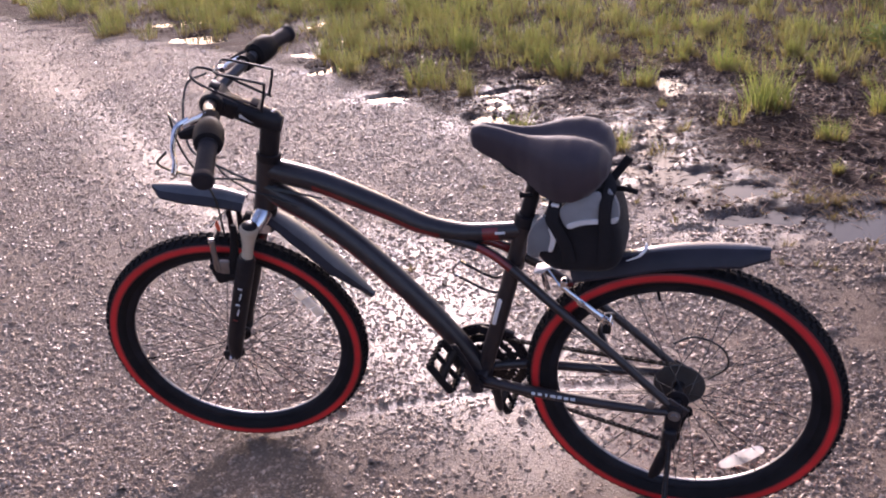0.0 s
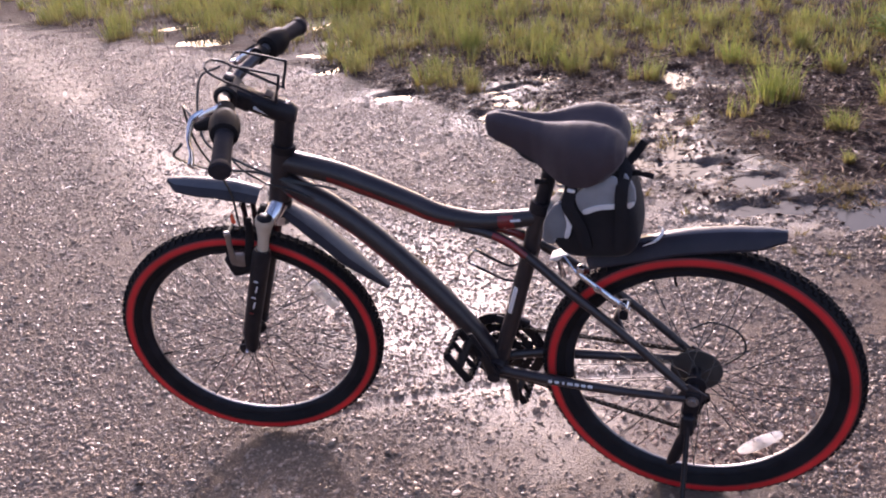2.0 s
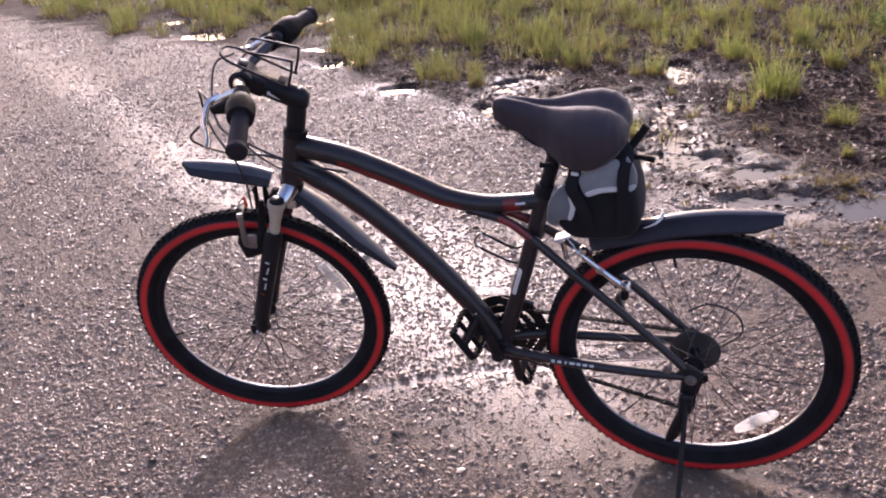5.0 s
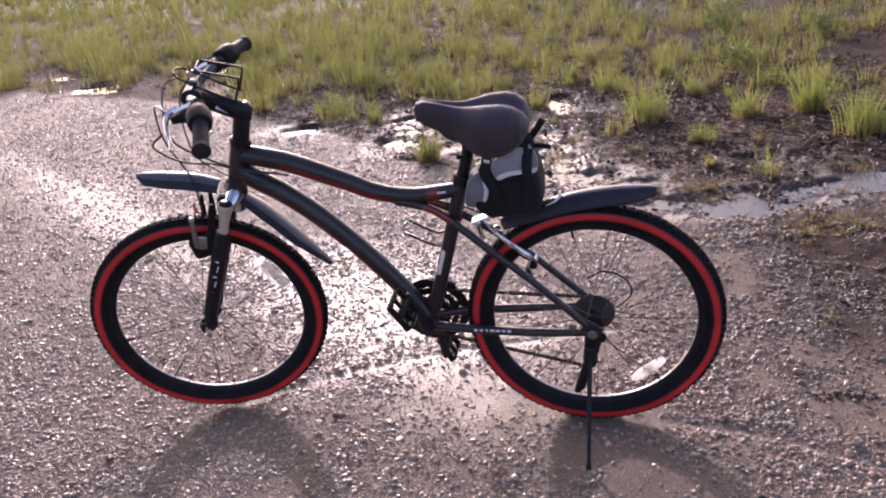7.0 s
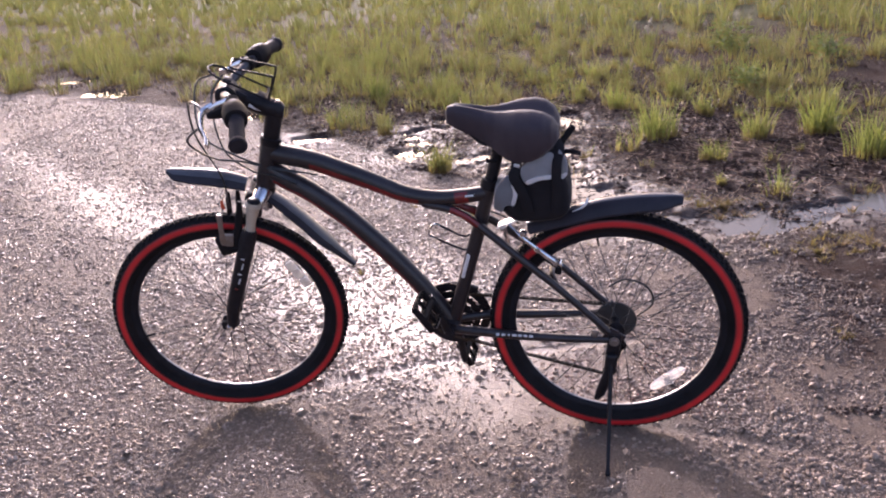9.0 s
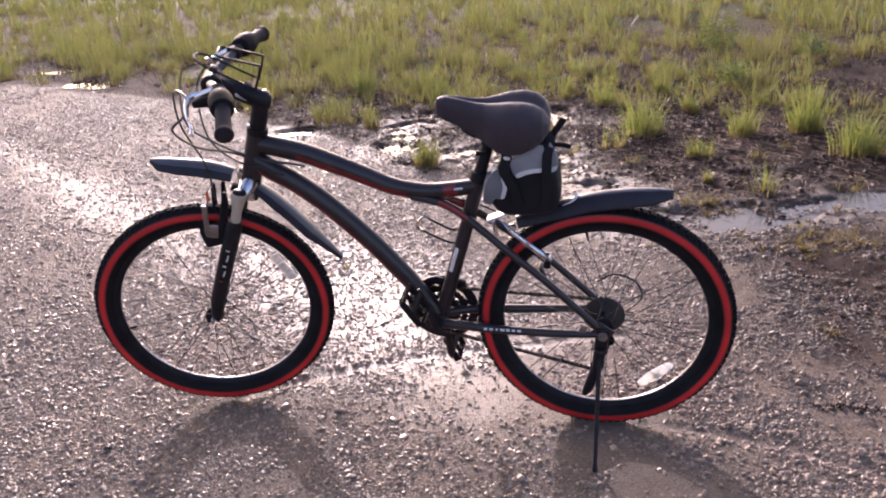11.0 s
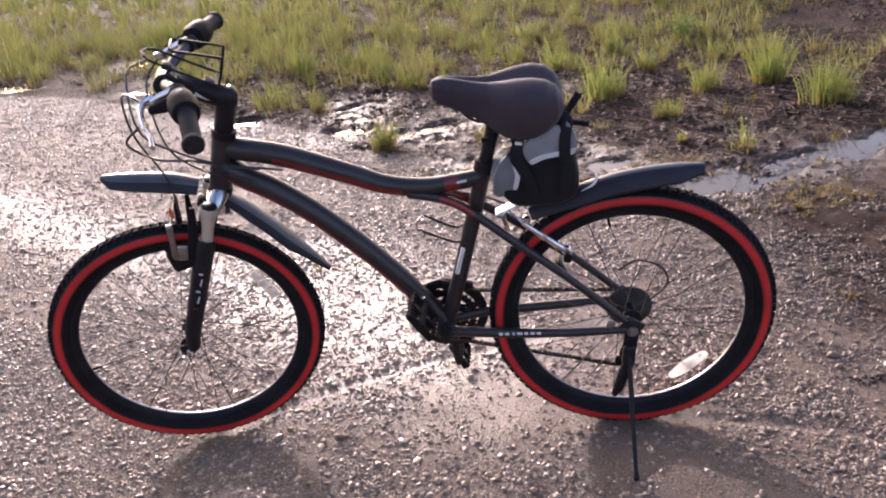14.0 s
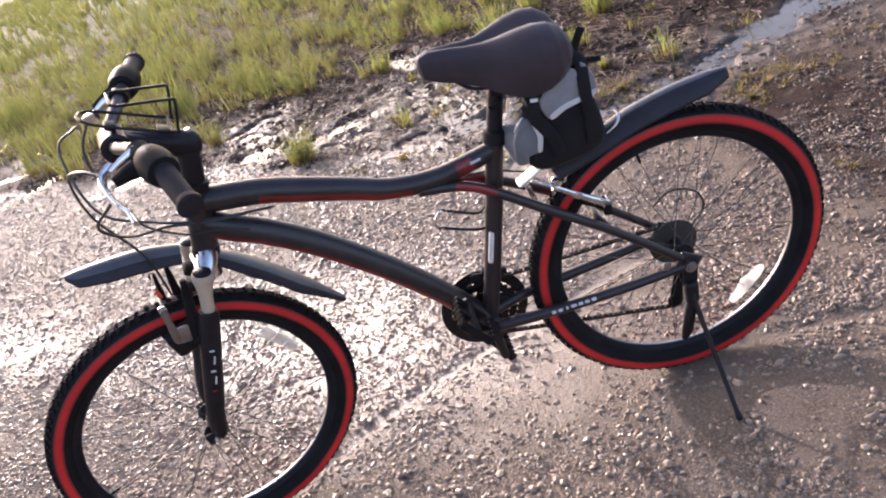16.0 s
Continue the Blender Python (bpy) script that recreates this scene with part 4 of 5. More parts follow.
# seatpost, clamp, saddle rails and saddle
geo = Geo().tube([(0.215, 0, 0.668), (0.234, 0, 0.728), (0.263, 0, 0.822)], 0.0155, 16)
geo.box((0.034, 0.044, 0.030), pose(0.267, 0, 0.832, 0, 17, 0), 0.006, 0, 3)
post = part("seatpost", geo, M_SATIN, bike, "black seat post")
part("seat_clamp", Geo().lathe([(0.0175, -0.014), (0.0235, -0.012), (0.0235, 0.012), (0.0175, 0.014)], (0, 0, 0), 20).moved(pose(0.237, 0, 0.735, 0, 17.3, 0) @ pose(0, 0, 0, 90, 0, 0)).box((0.03, 0.018, 0.016), pose(0.262, 0.0, 0.738), 0.004), M_SATIN, post, "black seat clamp")
spring = [Vector((0.292 + 0.011 * math.cos(a), -0.025 + 0.011 * math.sin(a), 0.775 + 0.0024 * a)) for a in np.linspace(0, 6.28 * 4, 60)]
part("clamp_spring", Geo().tube(spring, 0.0026, 6), M_STEEL, post, "bare steel coil spring")
geo = Geo()
for sg in (-1, 1):
    geo.tube(spline([(0.175, 0.012 * sg, 0.905), (0.20, 0.018 * sg, 0.872), (0.235, 0.022 * sg, 0.846), (0.30, 0.022 * sg, 0.842), (0.36, 0.03 * sg, 0.85), (0.40, 0.04 * sg, 0.87)], 5), 0.0036, 8)
part("saddle_rail", geo, M_SATIN, bike, "black saddle rails")
part("clamp_bolt", Geo().tube([(0.262, -0.030, 0.806), (0.244, -0.034, 0.808), (0.238, -0.034, 0.808)], [0.005, 0.005, 0.0065], 10), M_BLACK, bike, "black clamp bolt end")
# lofted saddle: stations of x, half width, top, groove, lower edge
ST = [(0.140, 0.006, 0.917, 0.0, 0.905), (0.146, 0.018, 0.930, 0.0, 0.897), (0.165, 0.027, 0.938, 0.001, 0.887), (0.20, 0.033, 0.936, 0.005, 0.872), (0.235, 0.044, 0.932, 0.010, 0.855), (0.265, 0.062, 0.931, 0.014, 0.838),
      (0.295, 0.088, 0.935, 0.018, 0.824), (0.325, 0.108, 0.940, 0.021, 0.820), (0.36, 0.118, 0.941, 0.023, 0.826), (0.39, 0.115, 0.934, 0.022, 0.838), (0.412, 0.100, 0.918, 0.016, 0.852), (0.426, 0.070, 0.893, 0.008, 0.862), (0.431, 0.03, 0.878, 0.0, 0.866)]
ST = np.array(ST)
ST[:, 1] *= 0.90
ST[5:, 0] -= 0.018 * np.linspace(0.2, 1, len(ST) - 5)
ST[:4, 2] += np.array((0.008, 0.006, 0.004, 0.002))
fine_k = np.linspace(0, len(ST) - 1, 49)
verts, n = [], 28
for k in fine_k:
    i, t = min(int(k), len(ST) - 2), k - min(int(k), len(ST) - 2)
    t = t * t * (3 - 2 * t) * 0.5 + t * 0.5
    x, w, zt, gr, zb = ST[i] * (1 - t) + ST[i + 1] * t
    for j in range(n + 1):
        u = 2 * j / n - 1
        a = abs(u)
        if a < 0.62:
            q = a / 0.62
            y = w * 0.90 * q
            z = zt - gr * math.exp(-((q - 0.0) / 0.30) ** 2) - 0.25 * (zt - zb) * q ** 3.0
        else:
            q = (a - 0.62) / 0.38
            y = w * (0.90 + 0.10 * math.sin(q * math.pi * 0.62) / math.sin(math.pi * 0.5) - 0.16 * q * q)
            z = (zt - 0.25 * (zt - zb)) * (1 - q) + zb * q
        verts.append((x, math.copysign(y, u) if u else 0.0, z))
    for j in range(1, 6):
        u = 1 - 2 * j / 6
        verts.append((x, w * 0.84 * u, zb + 0.012 * (1 - u * u)))
row = n + 1 + 5
faces = []
for k in range(len(fine_k) - 1):
    for j in range(row):
        a, b = k * row + j, k * row + (j + 1) % row
        faces.append((a, b, b + row, a + row))
faces += [tuple(range(row)), tuple(range((len(fine_k) - 1) * row, len(fine_k) * row))]
part("saddle", Geo().add(verts, faces), M_SADDLE, bike, "wide padded charcoal saddle with a centre groove", 75)

# wire bottle holder on the seat tube
geo = Geo()
geo.tube(spline([(0.176, 0.0, 0.592), (0.155, -0.026, 0.599), (0.102, -0.034, 0.632), (0.088, -0.034, 0.637), (0.073, -0.032, 0.621), (0.070, -0.031, 0.606), (0.083, -0.032, 0.597), (0.150, -0.028, 0.562), (0.172, 0.0, 0.55)], 5), 0.0029, 8)
cage = part("bottle_cage", geo.moved(Matrix.Translation((0, 0.018, -0.008))), M_SATIN, bike, "bent black wire bottle cage")
# chrome stretch laid over the wire's bend to draw its glint
part("cage_end", Geo().tube(spline([(0.100, -0.034, 0.633), (0.088, -0.034, 0.637), (0.073, -0.032, 0.621), (0.070, -0.031, 0.606), (0.083, -0.032, 0.597)], 5), 0.0034, 8).moved(Matrix.Translation((0, 0.018, -0.008))), M_CHROME, cage, "bright chrome bend in place of a glint")

# drive train
geo = Geo()
n = 44
for rr, y, t in ((0.092, 0.046, 44), (0.072, 0.040, 34), (0.052, 0.034, 24)):
    ring = []
    for k in range(t * 4):
        a = 2 * math.pi * k / (t * 4)
        r = rr + (0.0035 if k % 4 in (1, 2) else -0.001)
        ring += [Vector((r * math.cos(a), y - 0.0012, r * math.sin(a))), Vector((r * math.cos(a), y + 0.0012, r * math.sin(a))),
                 Vector(((rr - 0.016) * math.cos(a), y + 0.0012, (rr - 0.016) * math.sin(a))), Vector(((rr - 0.016) * math.cos(a), y - 0.0012, (rr - 0.016) * math.sin(a)))]
    q = t * 4
    geo.add([BB + p for p in ring], [(4 * k + j, 4 * ((k + 1) % q) + j, 4 * ((k + 1) % q) + (j + 1) % 4, 4 * k + (j + 1) % 4) for k in range(q) for j in range(4)])
geo.lathe([(0.099, 0.050), (0.099, 0.053), (0.080, 0.0535), (0.080, 0.0505)], BB, 48, 0, True)
for k in range(5):
    a = 2 * math.pi * k / 5 + 0.3
    geo.tube([BB + Vector((0.015 * math.cos(a), 0.048, 0.015 * math.sin(a))), BB + Vector((0.085 * math.cos(a), 0.047, 0.085 * math.sin(a)))], [0.010, 0.007], 8, flat=0.5)
rings = part("chainring", geo, M_SATIN, bike, "black triple chainring with guard", 30)
for sg, ang in ((-1, 106), (1, 272)):
    d = Vector((math.cos(radians(ang)), 0, math.sin(radians(ang))))
    y0, y1 = 0.052 * sg, 0.072 * sg
    end = BB + d * (0.122 if sg < 0 else 0.170)
    geo = Geo().tube([BB + Vector((0, y0, 0)) - d * 0.016, BB + Vector((0, y0, 0)), BB + d * 0.05 + Vector((0, y0 * 1.1, 0)), end + Vector((0, y1, 0)), end + Vector((0, y1, 0)) + d * 0.012], [0.010, 0.015, 0.0115, 0.0105, 0.007], 12, flat=0.7)
    geo.tube([BB + Vector((0, 0.03 * sg, 0)), BB + Vector((0, y0 + 0.012 * sg, 0))], 0.012, 14)
    arm = part("crank_arm", geo, M_SATIN, bike, "black crank arm")
    place = Matrix.Translation(end + Vector((0, y1 + 0.058 * sg, 0))) @ pose(0, 0, 0, 0, 58 if sg < 0 else 66, 0)
    geo = Geo().tube([(0, -0.05 * sg, 0), (0, 0.046 * sg, 0)], [0.008, 0.006], 10)
    for x in (-0.038, 0.038):
        for k in range(6):
            geo.box((0.008, 0.004, 0.020), pose(x, -0.036 + 0.0145 * k, 0), 0.001)
        geo.box((0.006, 0.088, 0.014), pose(x, 0, 0), 0.002)
    for y in (-0.043, 0.043):
        geo.box((0.080, 0.007, 0.018), pose(0, y, 0), 0.003)
    geo.tube([(0, -0.044, 0), (0, 0.044, 0)], 0.0105, 12)
    for x in (-0.022, 0.022):
        geo.box((0.03, 0.006, 0.012), pose(x, 0.0, 0), 0.002)
    part("pedal", geo.moved(place), M_BLACK, arm, "black plastic cage pedal")
    part("pedal_reflector", Geo().box((0.004, 0.045, 0.014), place @ pose(0.0435, 0, 0), 0.001), M_REFLECT if sg > 0 else M_STEEL, arm, "small pale pedal reflector")
# cassette and chain
geo = Geo().lathe([(0.012, 0.021), (0.053, 0.022), (0.055, 0.0235), (0.053, 0.025), (0.012, 0.0255)], REAR, 40)
part("spoke_guard", geo, M_SMOKE, rear_wheel, "smoky plastic spoke guard", 30)
for k, rr in enumerate((0.046, 0.040, 0.035, 0.031, 0.027, 0.024, 0.021)):
    y, q = 0.028 + 0.0045 * k, round(rr * 440)
    ring = []
    for j in range(q * 2):
        a, r = 2 * math.pi * j / (q * 2), rr + (0.0016 if j % 2 else -0.0016)
        for rad_, yy in ((0.012, y), (r, y), (r, y + 0.002), (0.012, y + 0.002)):
            ring.append(REAR + Vector((rad_ * math.cos(a), yy, rad_ * math.sin(a))))
    geo = Geo().add(ring, [(4 * j + i, 4 * ((j + 1) % (2 * q)) + i, 4 * ((j + 1) % (2 * q)) + i + 1, 4 * j + i + 1) for j in range(2 * q) for i in range(3)])
    part("sprocket", geo, M_CHAIN, rear_wheel, "oily toothed sprocket" if k == 0 else "", 30)
loop = [(BB.x + 0.072 * math.cos(radians(a)), BB.z + 0.072 * math.sin(radians(a))) for a in range(95, 270, 12)]
loop += [(0.514, 0.135)] + [(0.526 + 0.016 * math.cos(radians(a)), 0.148 + 0.016 * math.sin(radians(a))) for a in (-95, -50, -5)] + [(0.546, 0.200), (0.545, 0.236), (0.568, 0.298)]
loop += [(REAR.x + 0.036 * math.cos(radians(a)), REAR.z + 0.036 * math.sin(radians(a))) for a in (-20, 15, 50, 85)]
dense = []
for a, b in zip(loop, loop[1:] + loop[:1]):
    d = math.hypot(b[0] - a[0], b[1] - a[1])
    m = max(1, round(d / 0.0127))
    dense += [(a[0] + (b[0] - a[0]) * t / m, a[1] + (b[1] - a[1]) * t / m) for t in range(m)]
geo = Geo()
for k, (a, b) in enumerate(zip(dense, dense[1:] + dense[:1])):
    ang = math.degrees(math.atan2(b[1] - a[1], b[0] - a[0]))
    off = 0.0024 if k % 2 else 0.0036
    mid_p = ((a[0] + b[0]) / 2, (a[1] + b[1]) / 2)
    for y in (-off, off):
        geo.box((math.hypot(b[0] - a[0], b[1] - a[1]) + 0.003, 0.001, 0.008 if k % 2 else 0.006), pose(mid_p[0], 0.042 + y, mid_p[1], 0, -ang, 0), 0)
    geo.tube([(a[0], 0.0385, a[1]), (a[0], 0.0455, a[1])], 0.0036, 6)
part("chain", geo, M_CHAIN, bike, "oily dark chain", 30)
# gear mechanisms
geo = Geo()
geo.box((0.022, 0.012, 0.060), pose(0.556, 0.070, 0.292, 0, 12, 0), 0.005).box((0.030, 0.022, 0.030), pose(0.563, 0.078, 0.262, 0, 20, 0), 0.006)
geo.box((0.020, 0.003, 0.110), pose(0.540, 0.049, 0.190, 0, 18, 0), 0.0012).box((0.020, 0.003, 0.110), pose(0.540, 0.035, 0.190, 0, 18, 0), 0.0012)
for x, z in ((0.556, 0.232), (0.526, 0.148)):
    geo.lathe([(0.003, 0.037), (0.015, 0.038), (0.017, 0.040), (0.017, 0.044), (0.015, 0.046), (0.003, 0.047)], (x, 0, z), 16)
part("rear_derailleur", geo, M_BLACK, bike, "black rear derailleur")
part("front_derailleur", Geo().box((0.055, 0.014, 0.012), pose(0.15, 0.040, 0.412, 0, 20, 0), 0.003).box((0.06, 0.004, 0.022), pose(0.128, 0.034, 0.408, 0, 10, 0), 0.001).tube([(0.140, 0, 0.414), (0.140, 0.035, 0.414)], 0.012, 10), M_SATIN, bike, "black front derailleur")

# kickstand on the rear dropout, leg reaching the ground
geo = Geo().box((0.034, 0.010, 0.075), pose(0.537, -0.079, 0.312, 0, 8, 0), 0.005).box((0.030, 0.024, 0.055), pose(0.530, -0.084, 0.262, 0, 5, 0), 0.008, 0, 3)
shift = Matrix.Translation((0.002, 0.012, -0.007))
foot = BIKE.inverted() @ Vector((0.531, -0.249, 0.0))
geo.tube([(0.529, -0.088, 0.25), (0.520, -0.090, 0.22), (0.503, -0.092, 0.168), (0.493, -0.092, 0.148)], [0.010, 0.0135, 0.0130, 0.007], 14, flat=0.8)
stand = part("kickstand", geo.moved(shift), M_SATIN, bike, "black kickstand bracket on the rear stay")
part("leg", Geo().tube([(0.532, -0.076, 0.263), (0.532, -0.087, 0.228), Vector((0.532, -0.087, 0.228)).lerp(foot, 0.93), foot + Vector((0, 0, 0.004)), foot], [0.0075, 0.006, 0.0052, 0.0075, 0.0065], 12), M_SATIN, stand, "thin black metal leg")
part("bracket_bolt", Geo().lathe([(0, -0.008), (0.0075, -0.008), (0.0085, -0.005), (0.0085, 0.0), (0, 0.0)], (0.539, -0.084, 0.327), 10).lathe([(0, -0.004), (0.013, -0.003), (0.013, 0)], (0.539, -0.084, 0.327), 18).moved(shift), M_STEEL, stand, "grey bolt")
part("rear_lug", Geo().box((0.018, 0.006, 0.022), pose(0.492, -0.071, 0.342, 0, 20, 0), 0.003), M_STEEL, frame_ob, "bright metal lug")

# ---- saddle bag hanging under the saddle ----
bag = thing("saddle_bag", BIKE, "black and grey cloth saddle bag strapped under the saddle", "bag")
OUT = [(0.268, 0.690), (0.272, 0.735), (0.290, 0.778), (0.330, 0.806), (0.380, 0.828), (0.405, 0.822), (0.424, 0.780), (0.434, 0.735), (0.434, 0.685), (0.410, 0.662), (0.345, 0.655), (0.295, 0.660)]
ring_pts = spline([(x, 0, z) for x, z in OUT + OUT[:1]], 4)[:-1]
cx, cz = 0.352, 0.742
verts, faces, idx = [], [], []
LAY = [(-0.074, 0.72), (-0.071, 0.86), (-0.062, 0.96), (-0.045, 1.0), (0, 1.02), (0.045, 1.0), (0.062, 0.96), (0.071, 0.86), (0.074, 0.72)]
q = len(ring_pts)
for y, sc in LAY:
    verts += [(cx + (p.x - cx) * sc, y, cz + (p.z - cz) * sc) for p in ring_pts]
for k in range(len(LAY) - 1):
    for j in range(q):
        a, b = k * q + j, k * q + (j + 1) % q
        faces.append((a, b, b + q, a + q))
        idx.append(0)
faces += [tuple(range(q))[::-1], tuple(range((len(LAY) - 1) * q, len(LAY) * q))]
idx += [0, 0]
part("body", Geo().add(verts, faces, idx), M_BAGBLACK, bag, "black cloth bag body", 60)
# soft front end cap of grey cloth
part("front_panel", Geo().tube(spline([(0.262, 0, 0.684), (0.260, 0, 0.715), (0.268, 0, 0.742), (0.286, 0, 0.756)], 4), lerp_list([0.009, 0.012, 0.012, 0.007], 13), 18, flat=4.6, side=(0, 1, 0)), M_BAGDIM, bag, "grey cloth front end")
# grey panels, proud of the body, wrapping side and front
def panel(poly, y, t, mat, name, lab):
    """A thin stitched panel in the bag's side plane with a rounded lip."""
    c = Vector((sum(p[0] for p in poly) / len(poly), y, sum(p[1] for p in poly) / len(poly)))
    ring = [Vector((x, y, z)) for x, z in poly]
    for _ in range(2):
        ring = [q for p0, p1 in zip(ring, ring[1:] + ring[:1]) for q in (p0.lerp(p1, 0.2), p0.lerp(p1, 0.8))]
    m = len(ring)
    geo = Geo()
    v = list(ring) + [p + Vector((0, -t * 0.7, 0)) for p in ring] + [c + (p - c) * 0.94 + Vector((0, -t, 0)) for p in ring]
    fs = [(k * m + j, k * m + (j + 1) % m, (k + 1) * m + (j + 1) % m, (k + 1) * m + j) for k in range(2) for j in range(m)] + [tuple(range(2 * m, 3 * m))]
    return part(name, geo.add(v, fs), mat, bag, lab, 50)


panel([(0.322, 0.802), (0.345, 0.824), (0.396, 0.846), (0.404, 0.832), (0.403, 0.781), (0.363, 0.776), (0.334, 0.763), (0.326, 0.780)], -0.071, 0.007, M_BAGGREY, "side_panel", "grey cloth upper panel")
panel([(0.334, 0.773), (0.364, 0.785), (0.404, 0.789), (0.404, 0.779), (0.366, 0.775), (0.338, 0.762)], -0.0765, 0.004, M_TAPE, "reflective_strip", "silver reflective strip")
panel([(0.412, 0.850), (0.424, 0.838), (0.433, 0.815), (0.434, 0.788), (0.424, 0.774), (0.410, 0.777)], -0.064, 0.008, M_BAGGREY, "side_panel", "grey cloth rear panel")
panel([(0.417, 0.787), (0.433, 0.792), (0.431, 0.782), (0.420, 0.774)], -0.0705, 0.003, M_TAPE, "reflective_strip", "silver reflective strip")
panel([(0.270, 0.766), (0.258, 0.742), (0.252, 0.697), (0.276, 0.690), (0.279, 0.708), (0.307, 0.707), (0.316, 0.742), (0.305, 0.771), (0.290, 0.785)], -0.069, 0.008, M_BAGDIM, "front_panel", "grey cloth front panel")
panel([(0.299, 0.768), (0.307, 0.768), (0.3155, 0.742), (0.306, 0.708), (0.296, 0.709), (0.305, 0.742)], -0.0755, 0.004, M_TAPE, "reflective_strip", "silver reflective strip")
part("strap", Geo().tube(spline([(0.403, -0.079, 0.690), (0.408, -0.082, 0.745), (0.408, -0.082, 0.79), (0.411, -0.078, 0.825), (0.416, -0.058, 0.848), (0.400, -0.03, 0.862), (0.390, 0.03, 0.862)], 5), 0.0115, 8, flat=0.22), M_BAGBLACK, bag, "black webbing strap")
part("strap", Geo().tube(spline([(0.338, -0.078, 0.690), (0.332, -0.0815, 0.728), (0.320, -0.082, 0.757), (0.308, -0.080, 0.783), (0.314, -0.070, 0.808), (0.310, -0.03, 0.836)], 5), 0.0125, 8, flat=0.25), M_BAGBLACK, bag, "black webbing strap")
part("strap_end", Geo().tube(spline([(0.402, -0.02, 0.828), (0.425, -0.01, 0.855), (0.445, -0.01, 0.884)], 4), 0.008, 8, flat=0.4), M_BAGBLACK, bag, "loose black strap end")
part("strap_end", Geo().tube(spline([(0.405, -0.02, 0.820), (0.432, -0.025, 0.826), (0.462, -0.03, 0.822)], 4), 0.006, 8, flat=0.5), M_BAGBLACK, bag, "loose black strap end")
part("buckle", Geo().box((0.015, 0.006, 0.007), pose(0.316, -0.076, 0.812, 0, 12, 0), 0.002), M_TAPE, bag, "small pale buckle")
# strap bit and sunlit bag side as one bright piece, glare in its colour
part("white_loop", Geo().tube(spline([(0.306, 0.012, 0.792), (0.296, 0.012, 0.776), (0.282, 0.01, 0.758), (0.268, 0.01, 0.748), (0.258, 0.01, 0.742)], 4), lerp_list([0.006, 0.011, 0.012, 0.008, 0.006], 17), 10, flat=0.6), M_REFLECT, bag, "white webbing loop with sunlit glare in its white")
part("cord", Geo().tube(spline([(0.290, -0.06, 0.778), (0.278, -0.055, 0.765), (0.272, -0.04, 0.742), (0.284, -0.03, 0.735)], 5), 0.004, 8), M_TAPE, bag, "white knotted cord")

# ---- grass, weeds and litter ----
rng = np.random.RandomState(7)


def blades(px, py, high, count, lean, width, segs=3, foot=0.16):
    """Many bent blades of one or more tufts, as arrays of verts and faces. px, py, high: one entry a tuft; count: blades a tuft."""
    n = len(px) * count
    x0, y0, h = np.repeat(px, count), np.repeat(py, count), np.repeat(high, count)
    ang = rng.uniform(0, 2 * np.pi, n)
    spr = rng.rand(n) ** 0.7
    bx, by = x0 + np.cos(ang) * spr * h * foot, y0 + np.sin(ang) * spr * h * foot
    hh = h * (0.35 + 0.75 * rng.rand(n) ** 1.4)
    out = lean * (0.15 + spr) * rng.uniform(0.5, 1.5, n) * hh
    a2 = ang + rng.normal(0, 0.5, n)
    face = rng.uniform(0, np.pi, n)
    w = width * rng.uniform(0.6, 1.3, n)
    base = height(bx, by) - 0.01
    rings = []
    for k in range(segs + 1):
        t = k / segs
        wx, wy = np.cos(face) * w * (1 - t ** 1.6) * 0.5, np.sin(face) * w * (1 - t ** 1.6) * 0.5
        cx, cy, cz = bx + np.cos(a2) * out * t * t, by + np.sin(a2) * out * t * t, base + hh * t * (1 - 0.18 * lean * t)
        if k < segs:
            rings += [np.stack([cx - wx, cy - wy, cz], 1), np.stack([cx + wx, cy + wy, cz], 1)]
        else:
            rings.append(np.stack([cx, cy, cz], 1))
    m = 2 * segs + 1
    v = np.stack(rings, 1).reshape(-1, 3)
    o = np.arange(n)[:, None] * m
    tri = []
    for k in range(segs - 1):
        a = 2 * k
        tri += [(a, a + 1, a + 3), (a, a + 3, a + 2)]
    tri.append((2 * segs - 2, 2 * segs - 1, 2 * segs))
    f = (o[:, :, None] + np.array(tri)[None]).reshape(-1, 3)
    return v, f


def grass_thing(name, sets, mats, label, category, group="", kind=""):
    vs, fs, o = [], [], 0
    for v, f in sets:
        vs.append(v)
        fs.append(f + o)
        o += len(v)
    ob = new(name, fast_mesh(name, np.concatenate(vs), np.concatenate(fs), mats))
    return tagged(ob, label, category, group, kind)


